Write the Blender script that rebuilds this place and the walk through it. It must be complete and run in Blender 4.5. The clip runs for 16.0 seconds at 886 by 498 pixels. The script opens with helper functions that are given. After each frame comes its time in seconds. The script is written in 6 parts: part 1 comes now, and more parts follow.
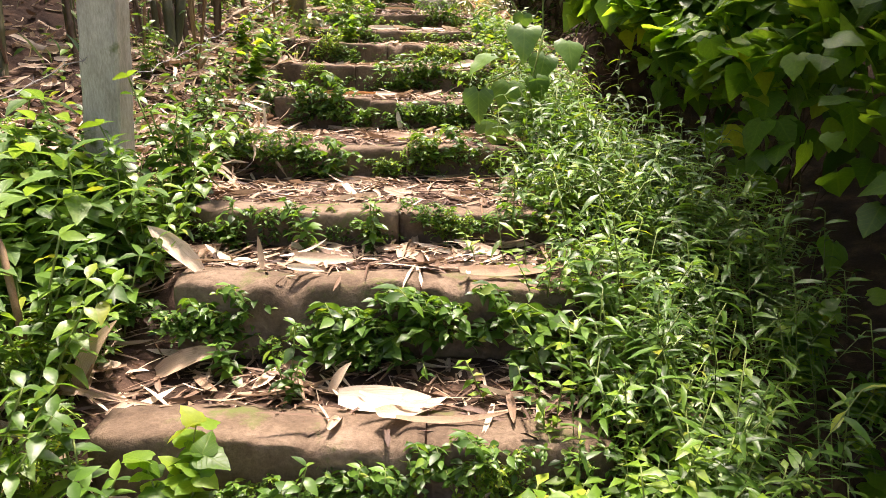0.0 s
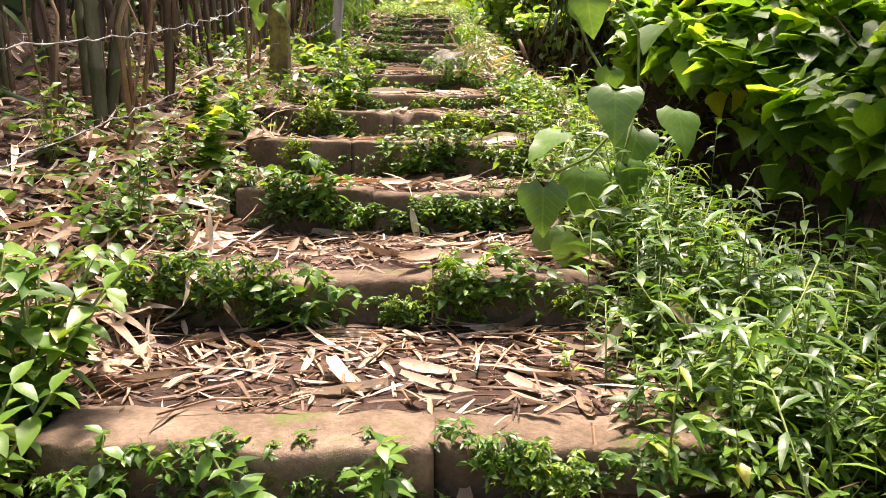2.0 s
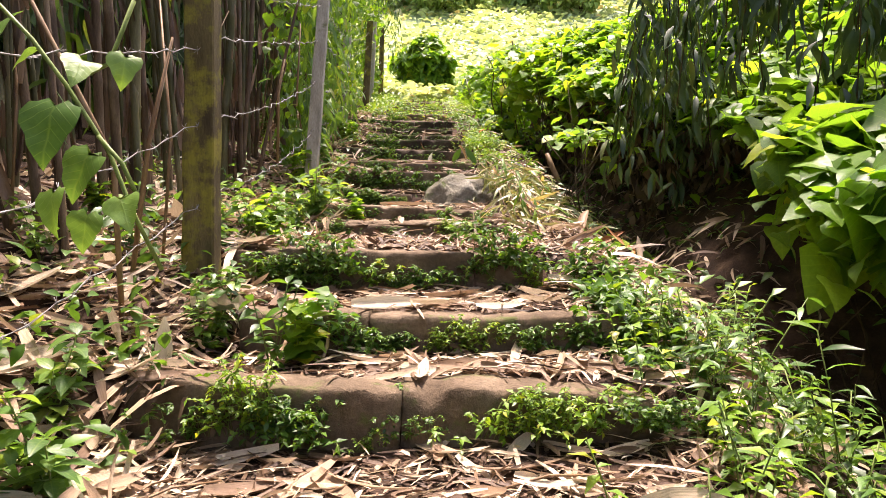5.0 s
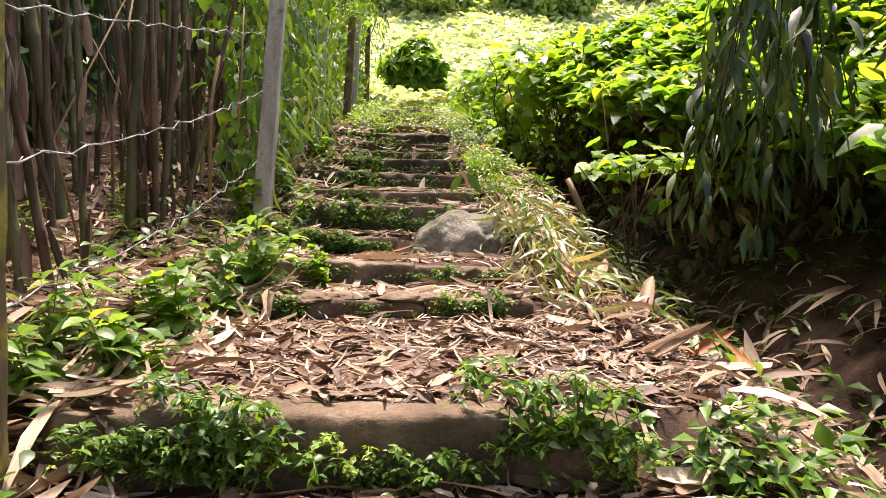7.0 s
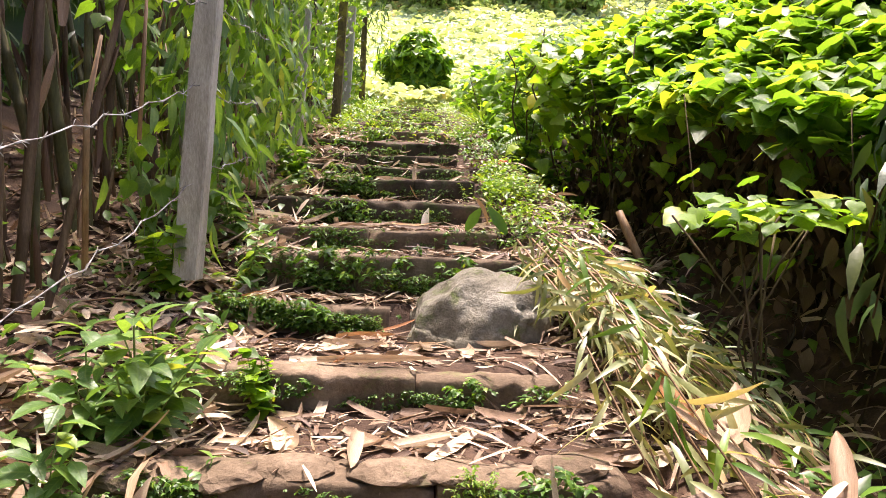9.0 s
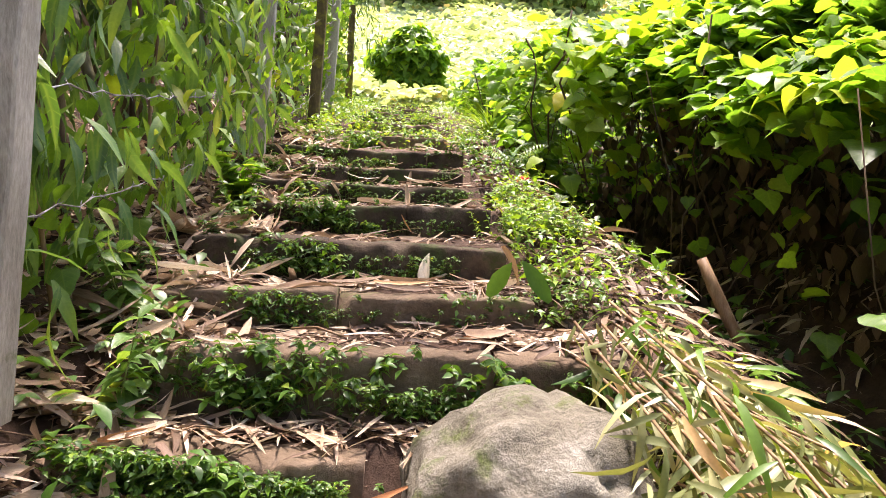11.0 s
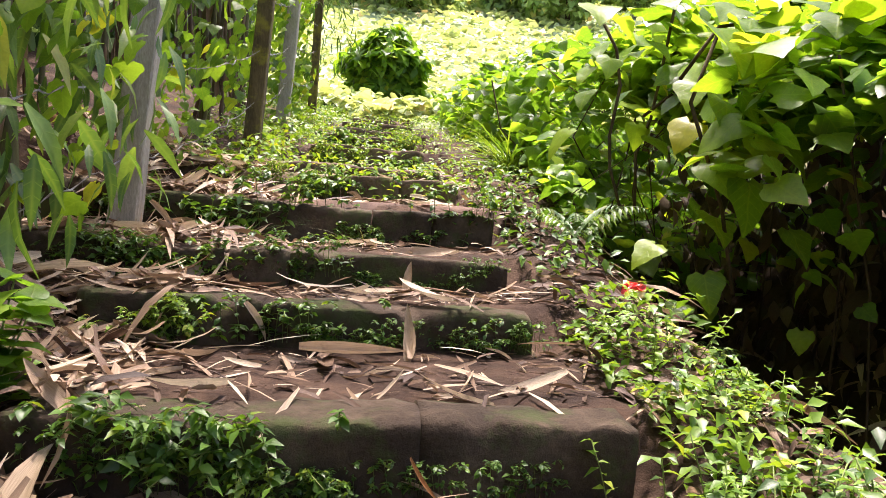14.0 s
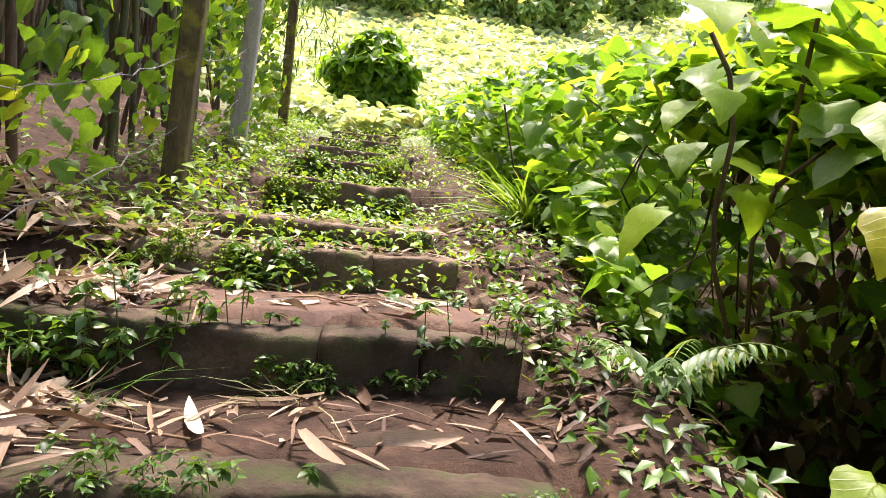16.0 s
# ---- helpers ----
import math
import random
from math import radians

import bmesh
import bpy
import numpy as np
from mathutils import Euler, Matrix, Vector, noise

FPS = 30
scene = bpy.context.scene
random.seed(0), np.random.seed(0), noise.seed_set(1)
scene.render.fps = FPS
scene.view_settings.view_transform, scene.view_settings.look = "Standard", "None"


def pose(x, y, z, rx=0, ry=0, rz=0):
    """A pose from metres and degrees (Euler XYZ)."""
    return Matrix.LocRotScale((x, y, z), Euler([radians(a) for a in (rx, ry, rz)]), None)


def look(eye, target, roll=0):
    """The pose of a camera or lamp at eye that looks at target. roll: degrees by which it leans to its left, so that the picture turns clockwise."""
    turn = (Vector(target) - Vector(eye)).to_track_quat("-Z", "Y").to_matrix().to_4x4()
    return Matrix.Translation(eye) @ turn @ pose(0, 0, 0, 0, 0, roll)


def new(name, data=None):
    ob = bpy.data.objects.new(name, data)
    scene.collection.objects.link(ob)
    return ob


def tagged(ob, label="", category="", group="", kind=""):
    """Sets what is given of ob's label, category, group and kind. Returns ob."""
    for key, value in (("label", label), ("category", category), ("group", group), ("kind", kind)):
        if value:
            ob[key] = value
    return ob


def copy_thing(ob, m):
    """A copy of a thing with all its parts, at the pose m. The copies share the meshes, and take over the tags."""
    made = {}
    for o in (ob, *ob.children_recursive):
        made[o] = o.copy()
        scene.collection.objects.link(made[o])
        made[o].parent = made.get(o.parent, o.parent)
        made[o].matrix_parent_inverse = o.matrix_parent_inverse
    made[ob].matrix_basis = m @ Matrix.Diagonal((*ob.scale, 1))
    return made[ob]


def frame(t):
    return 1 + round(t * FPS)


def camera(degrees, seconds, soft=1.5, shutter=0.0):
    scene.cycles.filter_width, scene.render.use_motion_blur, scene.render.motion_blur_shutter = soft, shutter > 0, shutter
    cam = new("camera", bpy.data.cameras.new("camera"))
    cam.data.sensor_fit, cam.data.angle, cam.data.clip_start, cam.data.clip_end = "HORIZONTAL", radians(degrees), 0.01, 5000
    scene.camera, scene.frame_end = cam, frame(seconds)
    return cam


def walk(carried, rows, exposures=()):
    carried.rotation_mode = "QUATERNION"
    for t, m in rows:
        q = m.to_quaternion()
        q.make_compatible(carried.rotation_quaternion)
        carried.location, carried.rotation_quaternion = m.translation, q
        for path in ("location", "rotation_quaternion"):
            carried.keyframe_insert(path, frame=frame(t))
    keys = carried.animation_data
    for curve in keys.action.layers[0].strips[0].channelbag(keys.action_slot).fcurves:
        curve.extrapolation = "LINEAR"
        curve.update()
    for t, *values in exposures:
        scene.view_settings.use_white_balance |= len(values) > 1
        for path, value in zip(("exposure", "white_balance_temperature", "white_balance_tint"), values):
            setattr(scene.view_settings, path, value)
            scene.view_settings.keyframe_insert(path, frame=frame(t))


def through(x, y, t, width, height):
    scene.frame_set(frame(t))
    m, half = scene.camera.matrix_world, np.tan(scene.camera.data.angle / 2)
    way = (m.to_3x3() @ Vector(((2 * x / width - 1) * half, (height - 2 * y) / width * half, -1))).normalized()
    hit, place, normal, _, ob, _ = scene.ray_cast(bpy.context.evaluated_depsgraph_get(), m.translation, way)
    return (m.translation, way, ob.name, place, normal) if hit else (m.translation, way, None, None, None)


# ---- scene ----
cam = camera(65.3, 16.0, 0.4)
METRES, EYE, TILT, LEAN, TURN = 12.5, 1.2, -15.0, 0.0, 0.0
ROWS = [
    (0.0, 0.0, 0.0, 0.0, 0.0, 0.0, -0.0),
    (0.5, -0.0049, 0.0299, 0.0087, -0.41, 1.42, -0.0),
    (1.0, -0.0055, 0.0563, 0.0174, -0.75, 2.75, 0.28),
    (1.5, -0.0074, 0.085, 0.0249, -0.59, 3.82, 0.5),
    (2.0, -0.0144, 0.1159, 0.0375, -0.28, 4.78, 0.43),
    (2.5, -0.0179, 0.1426, 0.0508, -0.56, 6.63, 0.25),
    (3.0, -0.018, 0.17, 0.0668, -0.4, 8.05, 0.29),
    (3.5, -0.0231, 0.2029, 0.085, -0.39, 9.04, 0.4),
    (4.0, -0.0267, 0.2328, 0.1021, -0.9, 10.25, 0.57),
    (4.5, -0.0275, 0.2673, 0.1196, -1.3, 11.15, 0.7),
    (5.0, -0.0316, 0.2947, 0.1392, -1.27, 11.24, 0.74),
    (7.5, -0.0321, 0.4476, 0.212, -2.36, 11.65, 0.66),
    (8.0, -0.0303, 0.4762, 0.228, -2.34, 11.51, 0.43),
    (8.5, -0.0332, 0.5059, 0.2407, -2.23, 11.51, 0.23),
    (9.0, -0.0332, 0.5353, 0.2538, -2.4, 11.34, 0.1),
    (11.5, -0.0352, 0.6796, 0.3106, -3.88, 11.42, -0.65),
    (12.0, -0.0362, 0.7151, 0.3203, -4.93, 12.23, -1.47),
    (12.5, -0.0358, 0.751, 0.3355, -5.32, 12.46, -1.44),
    (13.0, -0.0389, 0.7753, 0.3553, -5.35, 12.45, -1.29),
    (13.5, -0.0426, 0.8024, 0.3718, -5.93, 12.41, -1.16),
    (14.0, -0.0435, 0.8318, 0.3856, -6.15, 12.24, -1.04),
    (14.5, -0.0407, 0.8554, 0.401, -6.32, 12.19, -0.94),
    (15.0, -0.0361, 0.8829, 0.4164, -7.33, 12.65, -1.72),
    (15.5, -0.0365, 0.9089, 0.4285, -7.61, 12.73, -2.15),
    (16.0, -0.0366, 0.9318, 0.4426, -7.56, 12.66, -2.1),
]
walk(cam, [(t, pose(0, 0, EYE, TILT, LEAN, TURN) @ pose(METRES * x, METRES * y, METRES * z, 90 + pitch, roll, yaw)) for t, x, y, z, yaw, pitch, roll in ROWS],
     [(0.0, 1.54, 7000, 24), (3.0, 1.58, 7000, 24), (5.0, 1.5, 7000, 24), (7.5, 1.42, 6900, 24), (9.0, 1.6, 6800, 24), (12.0, 1.75, 6700, 24), (14.3, 1.5, 6600, 24), (16.0, 1.5, 6600, 24)])

# ---- world, sun ----
SUN_ELEV, SUN_AZ = 74.0, 10.0          # degrees; azimuth clockwise from +y
world = bpy.data.worlds.new("sky")
scene.world = world
world.use_nodes = True
wn = world.node_tree.nodes
sky = wn.new("ShaderNodeTexSky")
sky.sky_type, sky.sun_disc = "NISHITA", False
sky.sun_elevation, sky.sun_rotation = radians(SUN_ELEV), radians(SUN_AZ)
sky.air_density, sky.dust_density = 1.0, 4.0
wn["Background"].inputs["Strength"].default_value = 0.15
world.node_tree.links.new(sky.outputs[0], wn["Background"].inputs["Color"])
sun_data = bpy.data.lights.new("sun", "SUN")
sun_data.energy, sun_data.angle, sun_data.color = 4.5, radians(10.0), (1.0, 0.95, 0.86)
sun = new("sun", sun_data)
se, sa = radians(SUN_ELEV), radians(SUN_AZ)
sun.matrix_world = look((30 * math.sin(sa) * math.cos(se), 30 * math.cos(sa) * math.cos(se), 30 * math.sin(se)), (0, 0, 0))

rng = np.random.default_rng(7)


# ---- materials ----
def graph(name):
    m = bpy.data.materials.new(name)
    m.use_nodes = True
    nt = m.node_tree
    b = nt.nodes["Principled BSDF"]
    return m, nt, b


def add(nt, kind, **inputs):
    n = nt.nodes.new(kind)
    for k, v in inputs.items():
        n.inputs[k.replace("_", " ")].default_value = v
    return n


def ramp(nt, stops, fac):
    r = nt.nodes.new("ShaderNodeValToRGB")
    e = r.color_ramp.elements
    while len(e) < len(stops):
        e.new(0.5)
    for el, (p, c) in zip(e, stops):
        el.position, el.color = p, (*c, 1)
    nt.links.new(fac, r.inputs[0])
    return r.outputs[0]


def mixc(nt, mode, fac, a, b):
    n = nt.nodes.new("ShaderNodeMix")
    n.data_type, n.blend_type = "RGBA", mode
    for sock, v in ((n.inputs[0], fac), (n.inputs[6], a), (n.inputs[7], b)):
        if isinstance(v, (int, float)):
            sock.default_value = v
        elif isinstance(v, tuple):
            sock.default_value = (*v, 1)
        else:
            nt.links.new(v, sock)
    return n.outputs[2]


def texco(nt, scale=1.0, kind="Object", stretch=None):
    c = nt.nodes.new("ShaderNodeTexCoord")
    m = nt.nodes.new("ShaderNodeMapping")
    m.inputs["Scale"].default_value = stretch or (scale, scale, scale)
    nt.links.new(c.outputs[kind], m.inputs[0])
    return m.outputs[0]


def world_pos(nt):
    return nt.nodes.new("ShaderNodeNewGeometry").outputs["Position"]


def noise_tex(nt, vec, scale, detail=6.0, rough=0.6):
    n = add(nt, "ShaderNodeTexNoise", Scale=scale, Detail=detail, Roughness=rough)
    nt.links.new(vec, n.inputs["Vector"])
    return n.outputs["Fac"]


def bump(nt, height, strength, dist, b):
    n = add(nt, "ShaderNodeBump", Strength=strength, Distance=dist)
    nt.links.new(height, n.inputs["Height"])
    nt.links.new(n.outputs[0], b.inputs["Normal"])


def leaf_random(nt):
    g = nt.nodes.new("ShaderNodeNewGeometry")
    o = nt.nodes.new("ShaderNodeObjectInfo")
    a = nt.nodes.new("ShaderNodeMath")
    a.operation = "ADD"
    nt.links.new(g.outputs["Random Per Island"], a.inputs[0])
    nt.links.new(o.outputs["Random"], a.inputs[1])
    f = nt.nodes.new("ShaderNodeMath")
    f.operation = "FRACT"
    nt.links.new(a.outputs[0], f.inputs[0])
    return f.outputs[0]


def leaf_material(name, dark, mid, light, through=0.4, rough=0.42, veins=0.0, spots=0.15):
    m, nt, b = graph(name)
    rnd = leaf_random(nt)
    col = ramp(nt, [(0.0, dark), (0.5, mid), (0.93, light), (1.0, (light[0] * 1.6, light[1] * 1.05, light[2]))], rnd)
    n = noise_tex(nt, world_pos(nt), 60.0, 4.0)
    col = mixc(nt, "MULTIPLY", 0.5, col, ramp(nt, [(0.3, (0.55, 0.6, 0.5)), (0.7, (1, 1, 1))], n))
    if spots:
        s = noise_tex(nt, world_pos(nt), 23.0, 3.0)
        col = mixc(nt, "MIX", ramp(nt, [(0.68, (0, 0, 0)), (0.76, (spots,) * 3)], s), col, (0.16, 0.1, 0.03))
    height = n
    if veins:
        uv = texco(nt, 1.0, "UV")
        sep = nt.nodes.new("ShaderNodeSeparateXYZ")
        nt.links.new(uv, sep.inputs[0])
        ab = nt.nodes.new("ShaderNodeMath")
        ab.operation = "ABSOLUTE"
        nt.links.new(sep.outputs[0], ab.inputs[0])
        mad = nt.nodes.new("ShaderNodeMath")
        mad.operation = "MULTIPLY_ADD"
        nt.links.new(ab.outputs[0], mad.inputs[0])
        mad.inputs[1].default_value = -0.8
        nt.links.new(sep.outputs[1], mad.inputs[2])
        w = nt.nodes.new("ShaderNodeMath")
        w.operation = "PINGPONG"
        nt.links.new(mad.outputs[0], w.inputs[0])
        w.inputs[1].default_value = 0.09
        v1 = ramp(nt, [(0.0, (1, 1, 1)), (0.013, (0, 0, 0))], w.outputs[0])
        v2 = ramp(nt, [(0.0, (1, 1, 1)), (0.035, (0, 0, 0))], ab.outputs[0])
        v = mixc(nt, "LIGHTEN", 1.0, v1, v2)
        f = mixc(nt, "MULTIPLY", 1.0, v, (veins, veins, veins))
        col = mixc(nt, "MIX", f, col, (light[0] * 1.7, light[1] * 1.35, light[2] * 1.6))
        height = mixc(nt, "ADD", 0.5, n, v)
    nt.links.new(col, b.inputs["Base Color"])
    b.inputs["Roughness"].default_value = rough
    b.inputs["Specular IOR Level"].default_value = 0.5
    bump(nt, height, 0.35, 0.003, b)
    t = nt.nodes.new("ShaderNodeBsdfTranslucent")
    tc = mixc(nt, "MULTIPLY", 1.0, col, (1.9, 1.7, 0.75))
    nt.links.new(tc, t.inputs[0])
    mx = nt.nodes.new("ShaderNodeMixShader")
    mx.inputs[0].default_value = through
    nt.links.new(b.outputs[0], mx.inputs[1])
    nt.links.new(t.outputs[0], mx.inputs[2])
    nt.links.new(mx.outputs[0], nt.nodes["Material Output"].inputs[0])
    return m


def dry_material(name, dark, mid, light, through=0.1):
    m, nt, b = graph(name)
    col = ramp(nt, [(0.0, dark), (0.45, mid), (1.0, light)], leaf_random(nt))
    streak = noise_tex(nt, texco(nt, 1, "UV", (14.0, 1.2, 1.0)), 4.0, 5.0)
    col = mixc(nt, "MULTIPLY", 0.75, col, ramp(nt, [(0.3, (0.45, 0.38, 0.3)), (0.62, (1, 1, 1))], streak))
    blot = noise_tex(nt, world_pos(nt), 18.0, 4.0)
    col = mixc(nt, "MIX", ramp(nt, [(0.6, (0, 0, 0)), (0.72, (0.6, 0.6, 0.6))], blot), col, (0.11, 0.06, 0.03))
    nt.links.new(col, b.inputs["Base Color"])
    b.inputs["Roughness"].default_value = 0.6
    bump(nt, streak, 0.5, 0.004, b)
    t = nt.nodes.new("ShaderNodeBsdfTranslucent")
    nt.links.new(col, t.inputs[0])
    mx = nt.nodes.new("ShaderNodeMixShader")
    mx.inputs[0].default_value = through
    nt.links.new(b.outputs[0], mx.inputs[1])
    nt.links.new(t.outputs[0], mx.inputs[2])
    nt.links.new(mx.outputs[0], nt.nodes["Material Output"].inputs[0])
    return m


def rough_material(name, dark, mid, light, scale=8.0, rough=0.9, moss=0.0, bumps=0.6, dist=0.01, stretch=None, moss_col=(0.09, 0.12, 0.025), cover=None):
    m, nt, b = graph(name)
    p = world_pos(nt)
    if stretch:
        mp = nt.nodes.new("ShaderNodeMapping")
        mp.inputs["Scale"].default_value = stretch
        nt.links.new(p, mp.inputs[0])
        p = mp.outputs[0]
    big = noise_tex(nt, p, scale, 8.0, 0.65)
    fine = noise_tex(nt, p, scale * 14, 6.0, 0.7)
    col = ramp(nt, [(0.3, dark), (0.5, mid), (0.72, light)], big)
    col = mixc(nt, "MULTIPLY", 0.7, col, ramp(nt, [(0.3, (0.45, 0.43, 0.4)), (0.65, (1, 1, 1))], fine))
    if moss:
        ms = noise_tex(nt, world_pos(nt), 5.0, 7.0, 0.7)
        col = mixc(nt, "MIX", ramp(nt, [(0.62 - moss * 0.2, (0, 0, 0)), (0.74 - moss * 0.2, (0.85, 0.85, 0.85))], ms), col, moss_col)
    if cover:
        sp = nt.nodes.new("ShaderNodeSeparateXYZ")
        nt.links.new(world_pos(nt), sp.inputs[0])
        mr = add(nt, "ShaderNodeMapRange")
        mr.inputs["From Min"].default_value, mr.inputs["From Max"].default_value = cover
        nt.links.new(sp.outputs[1], mr.inputs[0])
        ax = nt.nodes.new("ShaderNodeMath")
        ax.operation = "ABSOLUTE"
        nt.links.new(sp.outputs[0], ax.inputs[0])
        wide = add(nt, "ShaderNodeMapRange")
        wide.inputs["From Min"].default_value, wide.inputs["From Max"].default_value = 4.0, 6.5
        nt.links.new(ax.outputs[0], wide.inputs[0])
        most = nt.nodes.new("ShaderNodeMath")
        most.operation = "MAXIMUM"
        nt.links.new(mr.outputs[0], most.inputs[0])
        nt.links.new(wide.outputs[0], most.inputs[1])
        fol = noise_tex(nt, world_pos(nt), 7.0, 5.0)
        # green cover of the far ground, paled with the field leaves for haze
        col = mixc(nt, "MIX", most.outputs[0], col, ramp(nt, [(0.3, (0.26, 0.35, 0.16)), (0.6, (0.42, 0.5, 0.29))], fol))
    nt.links.new(col, b.inputs["Base Color"])
    b.inputs["Roughness"].default_value = rough
    b.inputs["Specular IOR Level"].default_value = 0.25
    bump(nt, mixc(nt, "ADD", 0.6, big, fine), bumps, dist, b)
    return m


M_STEP = rough_material("weathered_concrete", (0.075, 0.05, 0.031), (0.16, 0.113, 0.073), (0.29, 0.215, 0.15), 4.0, moss=0.3, bumps=0.9, dist=0.014)
# step concrete darkened for damp and moss and for the shade over the flight
M_DAMP_SHADED = rough_material("damp_mossy_shaded_concrete", (0.03, 0.02, 0.013), (0.075, 0.052, 0.034), (0.17, 0.125, 0.085), 4.0, moss=0.6, bumps=0.9, dist=0.014, moss_col=(0.05, 0.065, 0.018))
M_SOIL = rough_material("brown_soil", (0.028, 0.016, 0.01), (0.065, 0.037, 0.023), (0.15, 0.09, 0.058), 5.0, bumps=0.9, dist=0.02, cover=(22.0, 27.0))
M_MUD = rough_material("red_mud", (0.075, 0.04, 0.026), (0.125, 0.07, 0.046), (0.19, 0.115, 0.078), 4.0, rough=0.75, bumps=0.8, dist=0.012)
M_ROCK = rough_material("grey_rock", (0.11, 0.095, 0.065), (0.22, 0.2, 0.155), (0.42, 0.4, 0.34), 3.0, moss=0.4, bumps=1.0, dist=0.03)
M_CONC = rough_material("grey_concrete_post", (0.3, 0.265, 0.21), (0.46, 0.415, 0.345), (0.6, 0.55, 0.47), 9.0, moss=0.05, stretch=(1, 1, 0.25))
M_WOOD = rough_material("mossy_wood_post", (0.06, 0.042, 0.022), (0.12, 0.09, 0.04), (0.2, 0.15, 0.075), 9.0, moss=0.75, stretch=(1, 1, 0.2), moss_col=(0.24, 0.21, 0.03))
M_BARK = rough_material("brown_stem", (0.04, 0.026, 0.014), (0.09, 0.06, 0.034), (0.17, 0.12, 0.075), 14.0, stretch=(1, 1, 0.2))
M_CULM = rough_material("bamboo_culm", (0.045, 0.045, 0.02), (0.1, 0.095, 0.04), (0.2, 0.16, 0.085), 3.0, rough=0.5, bumps=0.15, stretch=(3, 3, 0.6))
M_CULM_DRY = rough_material("dry_bamboo", (0.14, 0.075, 0.038), (0.25, 0.15, 0.08), (0.42, 0.3, 0.18), 4.0, rough=0.55, bumps=0.2, stretch=(4, 4, 0.7))
M_CULM_OLD = rough_material("old_bamboo_culm", (0.05, 0.03, 0.018), (0.11, 0.068, 0.04), (0.24, 0.17, 0.1), 4.0, rough=0.6, bumps=0.25, stretch=(4, 4, 0.7))
M_VINE = rough_material("green_stem", (0.1, 0.14, 0.03), (0.18, 0.24, 0.06), (0.27, 0.33, 0.1), 20.0, rough=0.5, bumps=0.1)
M_WIRE, wnt, wb = graph("galvanised_wire")
wb.inputs["Metallic"].default_value = 0.2
wb.inputs["Roughness"].default_value = 0.65
wnt.links.new(ramp(wnt, [(0.4, (0.12, 0.1, 0.085)), (0.62, (0.33, 0.32, 0.31))], noise_tex(wnt, world_pos(wnt), 12.0)), wb.inputs["Base Color"])
M_FOIL, fnt, fb = graph("silver_foil")
fb.inputs["Metallic"].default_value = 0.95
fb.inputs["Roughness"].default_value = 0.28
fb.inputs["Base Color"].default_value = (0.75, 0.75, 0.76, 1)
bump(fnt, noise_tex(fnt, world_pos(fnt), 60.0, 3.0), 0.8, 0.006, fb)
L_WEED = leaf_material("weed_leaf", (0.035, 0.085, 0.012), (0.07, 0.16, 0.022), (0.13, 0.26, 0.03), 0.35)
L_HERB = leaf_material("bright_herb_leaf", (0.08, 0.17, 0.015), (0.15, 0.28, 0.025), (0.24, 0.36, 0.035), 0.35)
L_GRASS = leaf_material("narrow_grass_leaf", (0.045, 0.11, 0.012), (0.09, 0.19, 0.022), (0.17, 0.29, 0.035), 0.35)
L_HEART = leaf_material("creeper_leaf", (0.06, 0.14, 0.016), (0.125, 0.26, 0.026), (0.23, 0.39, 0.036), 0.6, veins=0.12)
L_HANG = leaf_material("hanging_vine_leaf", (0.07, 0.15, 0.03), (0.12, 0.23, 0.05), (0.17, 0.3, 0.06), 0.4, veins=0.2)
L_BANK = leaf_material("bank_plant_leaf", (0.06, 0.13, 0.03), (0.11, 0.22, 0.05), (0.19, 0.32, 0.06), 0.4, veins=0.2)
L_SUNNY = leaf_material("sunlit_broad_leaf", (0.1, 0.2, 0.015), (0.18, 0.33, 0.025), (0.28, 0.42, 0.03), 0.6, veins=0.14, spots=0.5)
L_BAMBOO = leaf_material("bamboo_leaf", (0.03, 0.07, 0.015), (0.06, 0.13, 0.025), (0.11, 0.19, 0.04), 0.35)
# paler than the creeper itself: haze and glare are mixed into the colour
L_FIELD_HAZE = leaf_material("hazed_field_creeper_leaf", (0.27, 0.36, 0.17), (0.4, 0.48, 0.28), (0.54, 0.6, 0.4), 0.3)
# bamboo leaf darkened below its own green to look shaded against the light
L_SHADE = leaf_material("shaded_bamboo_leaf", (0.02, 0.045, 0.012), (0.035, 0.07, 0.018), (0.06, 0.11, 0.03), 0.15)
L_FERN = leaf_material("fern_leaf", (0.1, 0.2, 0.06), (0.15, 0.27, 0.09), (0.2, 0.33, 0.12), 0.3)
L_PALE = leaf_material("wilted_cut_leaf", (0.14, 0.17, 0.06), (0.26, 0.28, 0.12), (0.42, 0.4, 0.22), 0.25)
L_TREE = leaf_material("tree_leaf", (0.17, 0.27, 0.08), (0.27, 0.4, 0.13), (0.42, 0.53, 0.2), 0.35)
D_SHEATH = dry_material("dry_bamboo_sheath", (0.36, 0.23, 0.13), (0.62, 0.48, 0.33), (0.78, 0.69, 0.54), 0.2)
D_LITTER = dry_material("leaf_litter", (0.14, 0.08, 0.045), (0.45, 0.31, 0.2), (0.82, 0.68, 0.5), 0.2)
# dead leaf brown, darkened to carry the shade of the hollow
D_HOLLOW_SHADE = dry_material("hollow_shade_dead_leaf", (0.05, 0.032, 0.02), (0.12, 0.078, 0.048), (0.24, 0.165, 0.105), 0.1)
D_BROWN = dry_material("rotting_leaf", (0.045, 0.024, 0.014), (0.13, 0.072, 0.042), (0.3, 0.19, 0.115), 0.05)
D_RUST = dry_material("orange_dead_leaf", (0.35, 0.13, 0.04), (0.5, 0.22, 0.07), (0.62, 0.38, 0.18))


